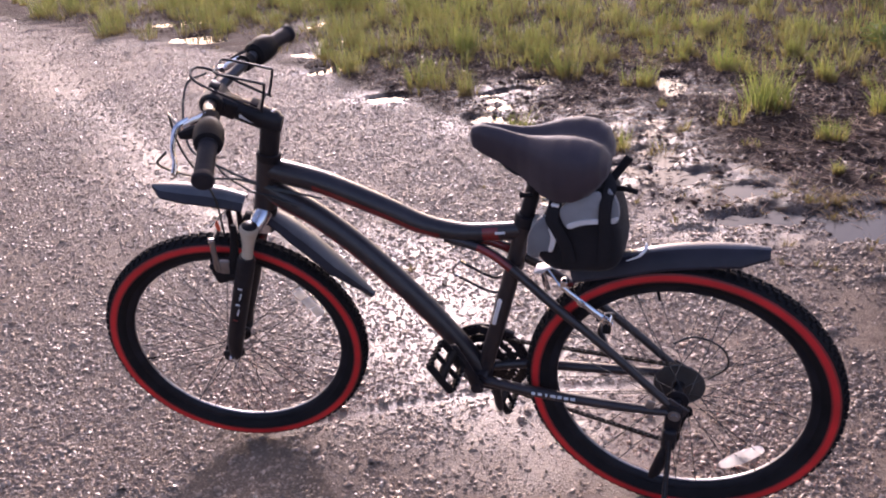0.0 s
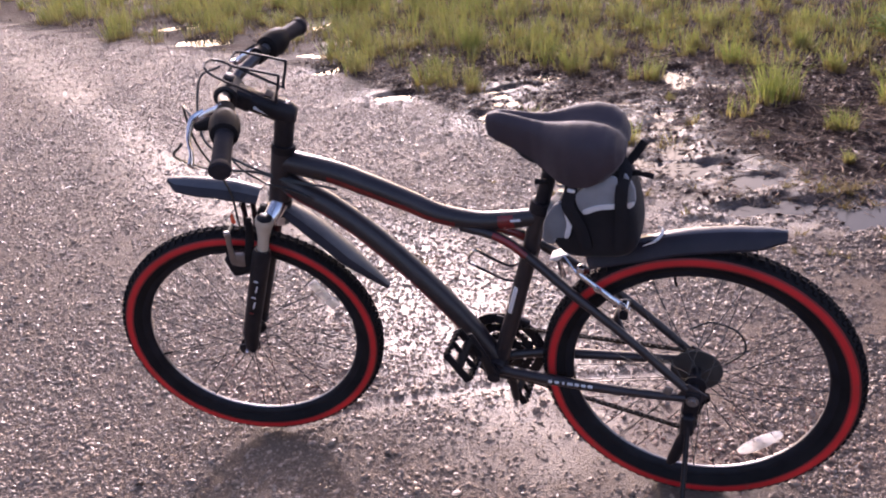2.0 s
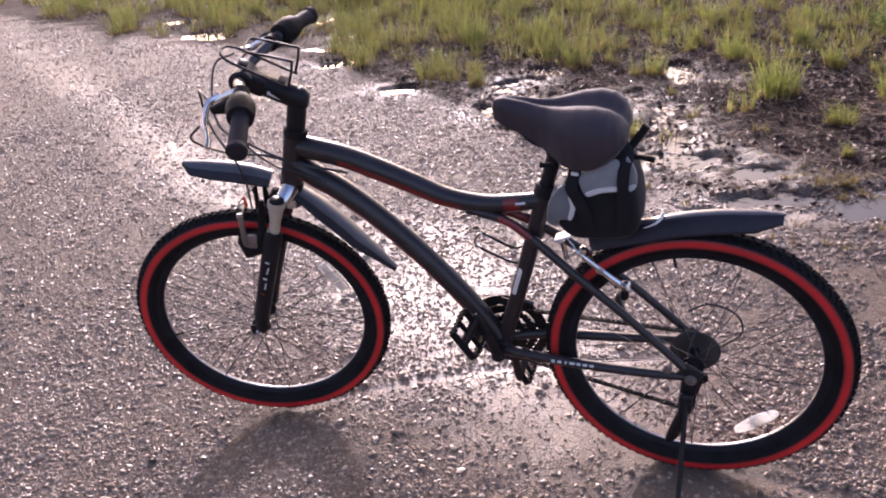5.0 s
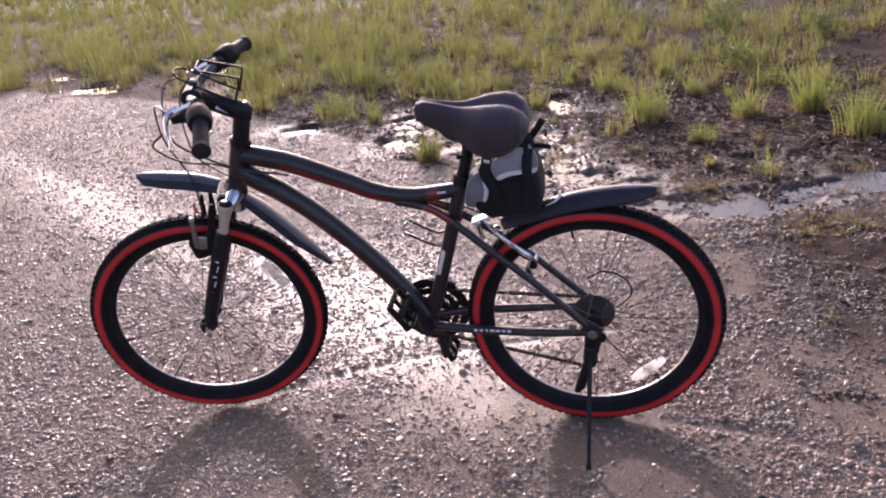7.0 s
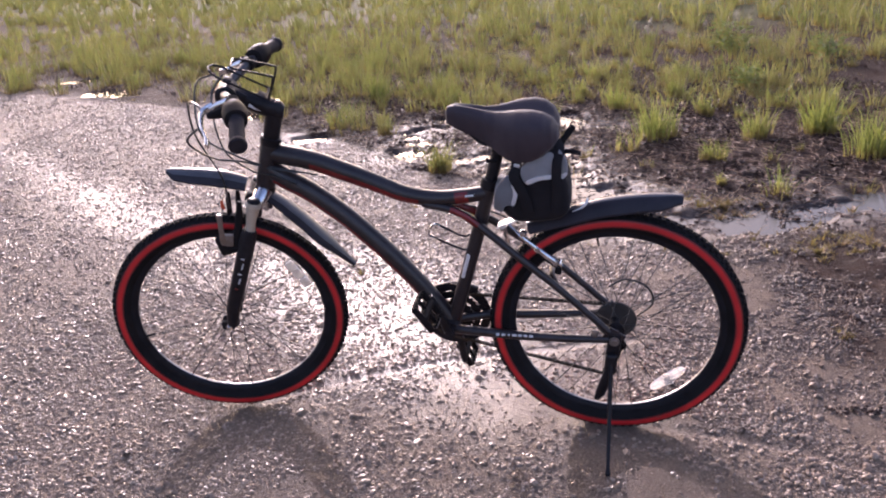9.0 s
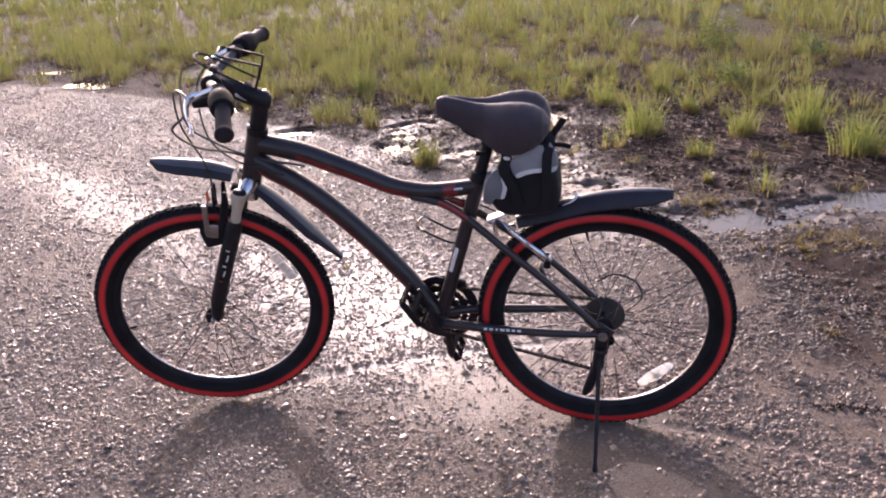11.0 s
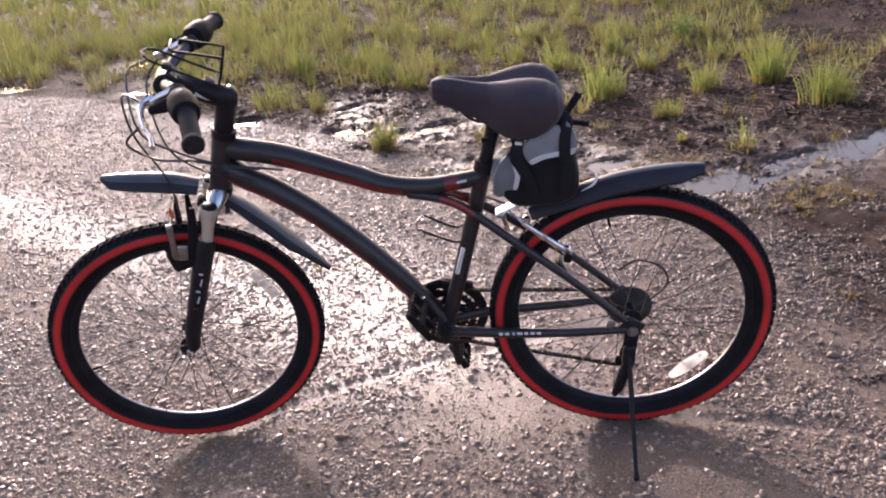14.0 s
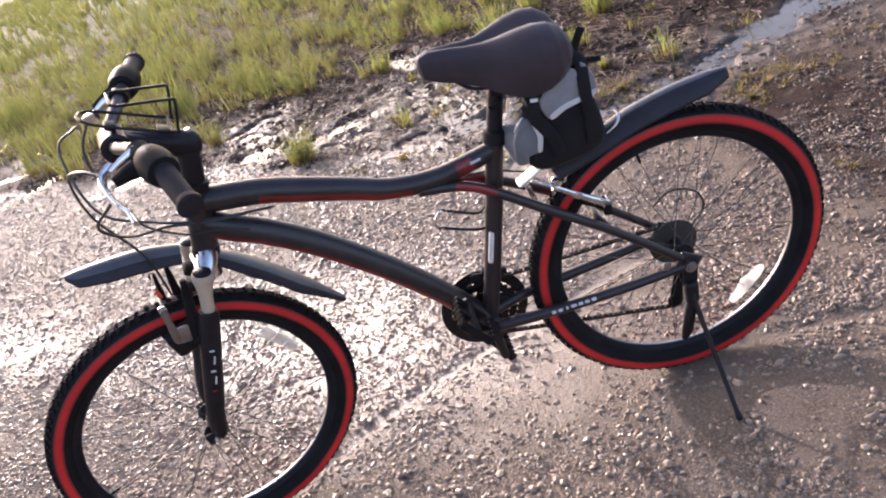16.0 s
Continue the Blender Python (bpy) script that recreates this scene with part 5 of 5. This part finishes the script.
# single clumps that stand apart on the mud: x, y, height, blades
TUFTS = [(0.68, 3.31, 0.38, 105), (1.00, 2.74, 0.18, 50), (1.00, 2.25, 0.10, 40), (1.24, 2.11, 0.25, 18), (1.28, 3.29, 0.27, 75), (1.68, 3.39, 0.37, 110), (1.85, 2.82, 0.34, 110), (-0.12, 3.80, 0.26, 60), (-0.62, 4.06, 0.34, 65),
         (-0.57, 2.56, 0.25, 85), (0.43, 4.22, 0.25, 60), (0.98, 4.00, 0.24, 55), (0.11, 3.29, 0.10, 22), (0.26, 2.88, 0.12, 18), (0.51, 3.02, 0.16, 22), (1.54, 4.10, 0.18, 40), (1.22, 3.85, 0.14, 28), (-0.44, 4.45, 0.19, 40),
         (1.45, 5.04, 0.30, 60), (0.17, 5.45, 0.22, 45), (-0.22, 5.40, 0.22, 45), (0.89, 5.30, 0.24, 50), (0.13, 4.46, 0.16, 30), (-1.18, 3.56, 0.21, 40), (0.00, 2.51, 0.14, 26), (0.17, 2.52, 0.17, 9), (-0.90, 4.47, 0.27, 50),
         (0.81, 4.63, 0.25, 50), (-0.40, 4.09, 0.20, 30), (-1.08, 4.73, 0.31, 60), (-1.59, 4.75, 0.32, 60), (1.30, 2.73, 0.13, 12), (-0.05, 2.66, 0.11, 14), (-2.77, 5.10, 0.35, 70), (0.10, 4.77, 0.18, 35), (-1.15, 5.16, 0.25, 50), (1.62, 2.20, 0.14, 8), (0.62, 2.62, 0.08, 10), (1.48, 2.95, 0.09, 12)]
for x, y, h, n in TUFTS:
    k = 6 if h > 0.21 else 3
    sx, sy = x + rng.normal(0, 0.16 * h, k), y + rng.normal(0, 0.13 * h, k)
    v, f = blades(sx, sy, h * rng.uniform(0.62, 1.12, k), max(4, int(n * 2.3 / k)), 0.46, 0.0058 if h > 0.15 else 0.0044, 4, 0.24)
    grass_thing("grass_tuft", [(v, f)], [M_GRASS if x > -0.3 else M_FIELD], "sunlit yellow-green grass tuft growing from dark mud" if h > 0.21 else "small thin grass tuft in wet mud", "grass", "tufts on the mud")

# dead red-brown stalks round the feet of the tufts
tx, ty, th = [np.array(q) for q in zip(*[t_[:3] for t_ in TUFTS])]
stalks = blades(tx, ty, th * 0.6, 40, 1.2, 0.0034, 3, 0.3)
spread_x = rng.uniform(-0.4, 2.6, 160)
more = blades(spread_x, edge_y(spread_x) + rng.uniform(0.5, 2.4, 160), rng.uniform(0.04, 0.14, 160), 7, 1.2, 0.003, 3, 0.4)
grass_thing("dead_stalks", [stalks, more], [M_LITTER], "dead red-brown stalks round the grass tufts", "grass", kind="stuff")

# the field behind: clumps that stand apart near the mud and close up farther off
def clumps(x0, x1, y0, y1, step):
    """Jittered places of clumps in the field, and how far each lies behind the field's front."""
    x, y = np.meshgrid(np.arange(x0, x1, step), np.arange(y0, y1, step))
    x, y = x.ravel() + rng.uniform(-0.6, 0.6, x.size) * step, y.ravel() + rng.uniform(-0.6, 0.6, x.size) * step
    front = np.interp(x, (-9, -2.4, -1.4, -0.6, 0.2, 1.5, 2.2, 5), (0.10, 0.12, 0.45, 1.75, 2.4, 2.2, 1.5, 0.8)) + 0.3 * vnoise(x, y, 1.3, 21)
    d = y - edge_y(x) - front
    bare = np.exp(-(((x - 2.75) / 0.62) ** 2 + ((y - 5.4) / 0.7) ** 2)) + np.exp(-(((x - 2.3) / 0.5) ** 2 + ((y - 4.5) / 0.36) ** 2)) > 0.5
    for q in PUDDLES:
        bare |= (np.abs(x - q[0] + (0.12 if q[0] < -1.5 else 0)) < q[2] * 1.3) & (y - q[1] > -q[3] * (3.5 if q[0] < -1.5 else 1.3)) & (y - q[1] < q[3])
    dense = np.where(x < -1, 0.8, np.clip(0.62 + 0.25 * d, 0, 1)) * np.clip(0.8 + 0.75 * vnoise(x, y, 1.5, 22, 2), 0.12, 1.2)
    ok = (d > 0) & ~bare & (rng.rand(x.size) < dense)
    return x[ok], y[ok], d[ok]


x, y, d = clumps(-8.5, 5.0, 2.2, 8.0, 0.20)
near = blades(x, y, rng.uniform(0.14, 0.36, len(x)) * (0.9 + 0.3 * vnoise(x, y, 1.1, 23, 2)) * np.interp(x, (-2.2, -0.8), (1.35, 1.0)), 30, 0.45, 0.0072, 3, 0.30)
x, y, d = clumps(-14, 7.5, 8.0, 15, 0.30)
mid_f = blades(x, y, rng.uniform(0.2, 0.42, len(x)), 20, 0.45, 0.014, 3, 0.3)
fx, fy = rng.uniform(-40, 14, 9000), rng.uniform(14, 50, 9000)
ok = fy > edge_y(fx) + 0.2
far = blades(fx[ok], fy[ok], rng.uniform(0.25, 0.5, ok.sum()), 12, 0.5, 0.028, 2)
lx, ly = rng.uniform(-8, 5, 5200), rng.uniform(2.6, 11, 5200)
ok = (ly > edge_y(lx) + np.interp(lx, (-9, -1.4, -0.6, 1.5, 5), (0.1, 0.5, 1.4, 1.6, 0.8))) & ((lx < 1.5) | (rng.rand(5200) < 0.25))
low = blades(lx[ok], ly[ok], rng.uniform(0.04, 0.13, ok.sum()), 10, 1.1, 0.007, 2, 0.9)
sx, sy, d = clumps(-8.5, 5.0, 2.2, 9.0, 0.16)
short = blades(sx, sy, rng.uniform(0.05, 0.14, len(sx)), 9, 0.8, 0.008, 2, 0.9)
grass_thing("dead_stalks", [low], [M_LITTER], "low brown dead grass between the tufts", "grass", kind="stuff")
grass_thing("grass_field", [near, mid_f, far, short], [M_FIELD], "rough sunlit grass field beyond the wet mud", "grass", kind="stuff")

# low weeds on the gravel and by the puddles
wx = np.concatenate([rng.normal(1.38, 0.22, 60), rng.normal(0.98, 0.12, 30), rng.uniform(-0.6, 2.2, 40), [1.26, 1.25, 1.27, 1.24]])
wy = np.concatenate([rng.normal(1.42, 0.12, 60), rng.normal(1.95, 0.07, 30), rng.uniform(1.0, 2.4, 40), [0.59, 0.6, 0.58, 0.57]])
weeds = blades(wx, wy, rng.uniform(0.025, 0.07, len(wx)), 16, 1.0, 0.005, 2)
grass_thing("weeds", [weeds], [M_WEED], "low sparse weeds on wet gravel", "weed", kind="stuff")

# leafy weed clumps at the puddle
for x, y, s_ in ((1.07, 1.84, 0.055), (0.98, 1.93, 0.05), (1.30, 1.33, 0.05), (0.60, 2.0, 0.035), (-0.05, 2.05, 0.05)):
    v, f = blades(np.array([x]), np.array([y]), np.array([s_]), 70, 1.1, 0.010, 2)
    grass_thing("weed_clump", [(v, f)], [M_WEED], "low leafy weed clump at the puddle's edge", "weed", "weed clumps")

# straw, stalks and clods lying on the mud
n = 7500
lx = rng.uniform(-3.0, 3.2, n)
ly = edge_y(lx) + rng.uniform(0.05, 2.6, n)
ang, ln = rng.uniform(0, np.pi, n), rng.uniform(0.02, 0.11, n)
verts, faces = [], []
z = height(lx, ly)
for k in range(n):
    if (z[k] < WATER - 0.004 and rng.rand() < 0.8) or (lx[k] > 1.6 and rng.rand() < 0.35):
        continue
    dx, dy, r = math.cos(ang[k]) * ln[k] / 2, math.sin(ang[k]) * ln[k] / 2, rng.uniform(0.0009, 0.0024)
    up = rng.uniform(0, 0.02) if rng.rand() < 0.3 else 0.002
    o = len(verts)
    zz = max(z[k], WATER)
    for t, lift in ((-1, 0.0), (0, up), (1, up * 1.4)):
        p = Vector((lx[k] + dx * t + (0.15 * dy if t == 0 else 0), ly[k] + dy * t, zz + lift + r))
        for c in range(3):
            verts.append(p + Vector((-math.sin(ang[k]) * r * math.cos(2.1 * c), math.cos(ang[k]) * r * math.cos(2.1 * c), r * math.sin(2.1 * c))))
    for s_ in range(2):
        for c in range(3):
            a, b = o + 3 * s_ + c, o + 3 * s_ + (c + 1) % 3
            faces.append((a, b, b + 3, a + 3))
n = 8500
lx = rng.uniform(-2.6, 3.0, n)
ly = edge_y(lx) + rng.uniform(0.1, 3.2, n)
lz = np.maximum(height(lx, ly), WATER) + 0.004
lv, lf = [], []
for k in range(n):
    if rng.rand() > (0.7 if lx[k] < 1.5 else 0.3) + 0.5 * float(wave(lx[k], ly[k], 7, 51)):
        continue
    m = Matrix.Translation((lx[k], ly[k], lz[k] + rng.uniform(0, 0.006))) @ Matrix.Rotation(rng.uniform(0, 6.28), 4, "Z") @ Matrix.Rotation(rng.normal(0, 0.4), 4, "X")
    a, b, o = rng.uniform(0.008, 0.028), rng.uniform(0.003, 0.010), len(lv)
    lv += [m @ Vector(q) for q in ((-a, 0, 0), (-0.2 * a, b, 0.003), (a, 0.2 * b, 0), (0.1 * a, -b, 0.002))]
    lf += [(o, o + 1, o + 2), (o, o + 2, o + 3)]
tagged(new("leaf_litter", mesh("leaf_litter", lv, lf, [M_LITTER], smooth=False)), "brown rotting leaf and bark litter on mud", "litter", kind="stuff")
tagged(new("straw_litter", mesh("straw_litter", verts, faces, [M_STRAW])), "dead straw and stalks scattered on dark mud", "straw", kind="stuff")

# leafy herbs among the grass
def herb(x, y, h, count):
    geo = Geo()
    z = float(height(np.array([x]), np.array([y]))[0])
    for k in range(count):
        a, r, up = rng.uniform(0, 6.28), h * 0.5 * rng.rand() ** 0.6, h * rng.uniform(0.25, 1.0)
        c, ln, wd = Vector((x + r * math.cos(a), y + r * math.sin(a), z + up)), rng.uniform(0.04, 0.075), rng.uniform(0.016, 0.03)
        m = Matrix.Translation(c) @ Matrix.Rotation(a + rng.normal(0, 0.6), 4, "Z") @ Matrix.Rotation(rng.uniform(-0.7, 0.4), 4, "Y")
        vs = [m @ Vector(q) for q in ((0, 0, 0), (ln * 0.35, wd * 0.5, 0.004), (ln * 0.75, wd * 0.42, 0.002), (ln, 0, -0.006), (ln * 0.75, -wd * 0.42, 0.002), (ln * 0.35, -wd * 0.5, 0.004), (ln * 0.5, 0, -0.003))]
        geo.add(vs, [(0, 6, 1), (1, 6, 2), (2, 6, 3), (3, 6, 4), (4, 6, 5), (5, 6, 0)])
    for k in range(9):
        a, r = rng.uniform(0, 6.28), h * 0.4 * rng.rand()
        geo.tube([(x, y, z - 0.01), (x + r * math.cos(a) * 0.6, y + r * math.sin(a) * 0.6, z + h * 0.6), (x + r * math.cos(a), y + r * math.sin(a), z + h * 0.95)], [0.003, 0.002, 0.001], 5)
    tagged(new("leafy_herb", geo.mesh("leafy_herb", [M_HERB])), "broad-leaved green herb among the grass", "plant", "herbs in the grass")


for x, y, h, c in ((1.36, 4.75, 0.17, 90), (1.38, 6.45, 0.34, 220), (2.15, 6.0, 0.24, 110)):
    herb(x, y, h, c)

# clods and rotting leaves that roughen the mud
def clods():
    x = rng.uniform(-3.0, 3.4, 42000)
    y = edge_y(x) + rng.uniform(-0.05, 4.2, 42000)
    keep = (rng.rand(42000) < 0.30 + 0.5 * wave(x, y, 6, 41)) & (height(x, y) > WATER - 0.004)
    x, y = x[keep], y[keep]
    return stones(x, y, np.clip(rng.lognormal(math.log(0.014), 0.55, len(x)), 0.005, 0.05), (OCT_V, OCT_F), 0.55)


# ---- gravel: crushed stones bedded in the road ----
OCT_V = np.array([(1, 0, 0), (-1, 0, 0), (0, 1, 0), (0, -1, 0), (0, 0, 1), (0, 0, -1)], float)
OCT_F = np.array([(0, 2, 4), (2, 1, 4), (1, 3, 4), (3, 0, 4), (2, 0, 5), (1, 2, 5), (3, 1, 5), (0, 3, 5)])


# stones show only the part above the bed
PYR_V = np.array([(1, 0.1, -0.35), (0.1, 1, -0.35), (-1, -0.1, -0.35), (-0.1, -1, -0.35), (0.15, 0.1, 0.9)], float)
PYR_F = np.array([(0, 1, 4), (1, 2, 4), (2, 3, 4), (3, 0, 4)])
DOME_V = np.array([(math.cos(1.2566 * k), math.sin(1.2566 * k), -0.55) for k in range(5)] + [(0.82 * math.cos(1.2566 * k + 0.6), 0.82 * math.sin(1.2566 * k + 0.6), 0.45) for k in range(5)] + [(0.1, 0.05, 0.95)])
DOME_F = np.array([(k, (k + 1) % 5, 5 + k) for k in range(5)] + [((k + 1) % 5, 5 + (k + 1) % 5, 5 + k) for k in range(5)] + [(5 + k, 5 + (k + 1) % 5, 10) for k in range(5)])


def stones(x, y, size, shape=None, lift=0.0):
    """Angular stones half sunk in the ground; small ones have fewer faces."""
    base_v, base_f = shape or (DOME_V, DOME_F)
    n, k = len(x), len(base_v)
    sc = size[:, None] * np.stack([rng.uniform(0.75, 1.35, n), rng.uniform(0.6, 1.0, n), rng.uniform(0.36, 0.68, n)], 1) * 0.5
    v = base_v[None] * (1 + rng.uniform(-0.24, 0.24, (n, k, 1))) * sc[:, None]
    a, t = rng.uniform(0, 2 * np.pi, n)[:, None], rng.normal(0, 0.4, n)[:, None]
    vy, vz = v[..., 1] * np.cos(t) - v[..., 2] * np.sin(t), v[..., 1] * np.sin(t) + v[..., 2] * np.cos(t)
    vx, vy = v[..., 0] * np.cos(a) - vy * np.sin(a), v[..., 0] * np.sin(a) + vy * np.cos(a)
    zc = height(x, y) + sc[:, 2] * (rng.uniform(-0.5, 0.5, n) + lift + np.interp(x, (0.3, 0.9), (0.0, 0.42)))
    out = np.stack([vx + x[:, None], vy + y[:, None], vz + zc[:, None]], 2).reshape(-1, 3)
    return out, (np.arange(n)[:, None, None] * k + base_f[None]).reshape(-1, 3)


def scatter(x0, x1, y0, y1, per_m2, mean, fine=0.009):
    n = int((x1 - x0) * (y1 - y0) * per_m2)
    x, y = rng.uniform(x0, x1, n) + rng.normal(0, 0.13, n), rng.uniform(y0, y1, n) + rng.normal(0, 0.13, n)
    soil = soil_of(x, y)
    keep = 1 - np.clip(soil, 0, 1) * 0.93
    smooth_bed = 0.35 * np.exp(-(rut_gap(x, y) / 0.16) ** 2) * np.clip((-1.0 - x) / 0.5, 0, 1)
    for px, py, a, b, much in SMOOTH:
        smooth_bed = np.maximum(smooth_bed, much * np.exp(-((x - px) / a) ** 2 - ((y - py) / b) ** 2))
    lumps = np.clip(0.95 + 0.6 * vnoise(x, y, 8, 32, 3) + 0.25 * vnoise(x, y, 2.2, 33, 2), 0.30, 1.3)
    patchy = np.clip(0.62 + 1.0 * vnoise(x, y, 6, 34, 3), 0.10, 1.3)
    lumps = lumps + np.interp(x, (0.15, 0.5), (0, 1)) * (patchy - lumps)
    keep = keep * (1 - 0.94 * smooth_bed) * lumps * np.clip(track_gap(x, y) / 0.035, 0.08, 1)
    ok = (rng.rand(n) < keep) & (height(x, y) > -0.02)
    size = np.clip(rng.lognormal(math.log(mean), 0.40, n), 0.004, 0.026)
    size = size * np.interp(x, (0.3, 1.0, 2.0), (1.0, 1.06, 1.1))
    x, y, size = x[ok], y[ok], size[ok]
    small = size < fine
    return [stones(x[~small], y[~small], size[~small], None, 0.12), stones(x[small], y[small], size[small] * 1.15, (PYR_V, PYR_F))]


beds = scatter(-1.5, 1.9, -0.7, 1.1, 30000, 0.0057, 1) + scatter(-1.7, 2.1, -0.75, 1.0, 8500, 0.0090, 0.009) + scatter(-1.7, 2.1, 1.0, 2.1, 14000, 0.0088, 0.013) + scatter(-4.2, -1.7, -0.6, 4.4, 7800, 0.0098, 0.02)
beds += scatter(-1.7, 0.3, 2.1, 3.6, 8500, 0.0105, 0.018) + scatter(-11, -4.2, 0.5, 8.0, 1100, 0.018, 1) + scatter(-4.2, -1.7, 4.4, 5.6, 3500, 0.013, 1) + scatter(2.1, 4.0, 0.0, 2.4, 4500, 0.012, 1)
beds += scatter(-4.4, 4.4, -3.2, -0.75, 1300, 0.013, 1) + scatter(-8, 8, -7, -3.2, 220, 0.016, 1) + scatter(2.1, 5.0, -0.75, 0.0, 3000, 0.012, 1)
gravel = grass_thing("gravel", beds, [M_STONE], "wet brown and grey crushed gravel on the road", "gravel", kind="stuff")
co = np.zeros(len(gravel.data.vertices) * 3, np.float32)
gravel.data.vertices.foreach_get("co", co)
gravel.data.attributes.new("soil", "FLOAT", "POINT").data.foreach_set("value", soil_of(co[0::3], co[1::3]).astype(np.float32))
grass_thing("mud_clods", [clods()], [M_CLOD], "dark wet mud clods and rotted leaves", "mud", kind="stuff")

# loose pebbles on the smooth bed, and a dark clump of soil trodden into the gravel
for x, y, size in ((0.060, 0.230, 0.015), (0.122, 0.254, 0.014), (0.217, 0.116, 0.020), (0.059, 0.181, 0.013), (0.109, 0.205, 0.013), (0.172, 0.100, 0.015)):
    grass_thing("pebble", [stones(np.array([x]), np.array([y]), np.array([size]), None, 0.3)], [M_STONE], "single brown grey pebble on smooth wet sand", "stone", "loose pebbles")
px, py = rng.normal(1.198, 0.045, 60), rng.normal(0.126, 0.016, 60)
grass_thing("soil_clump", [stones(px, py, rng.uniform(0.006, 0.018, 60), (OCT_V, OCT_F), 0.5)], [M_CLOD], "dark clump of soil trodden into the gravel", "soil", kind="stuff")
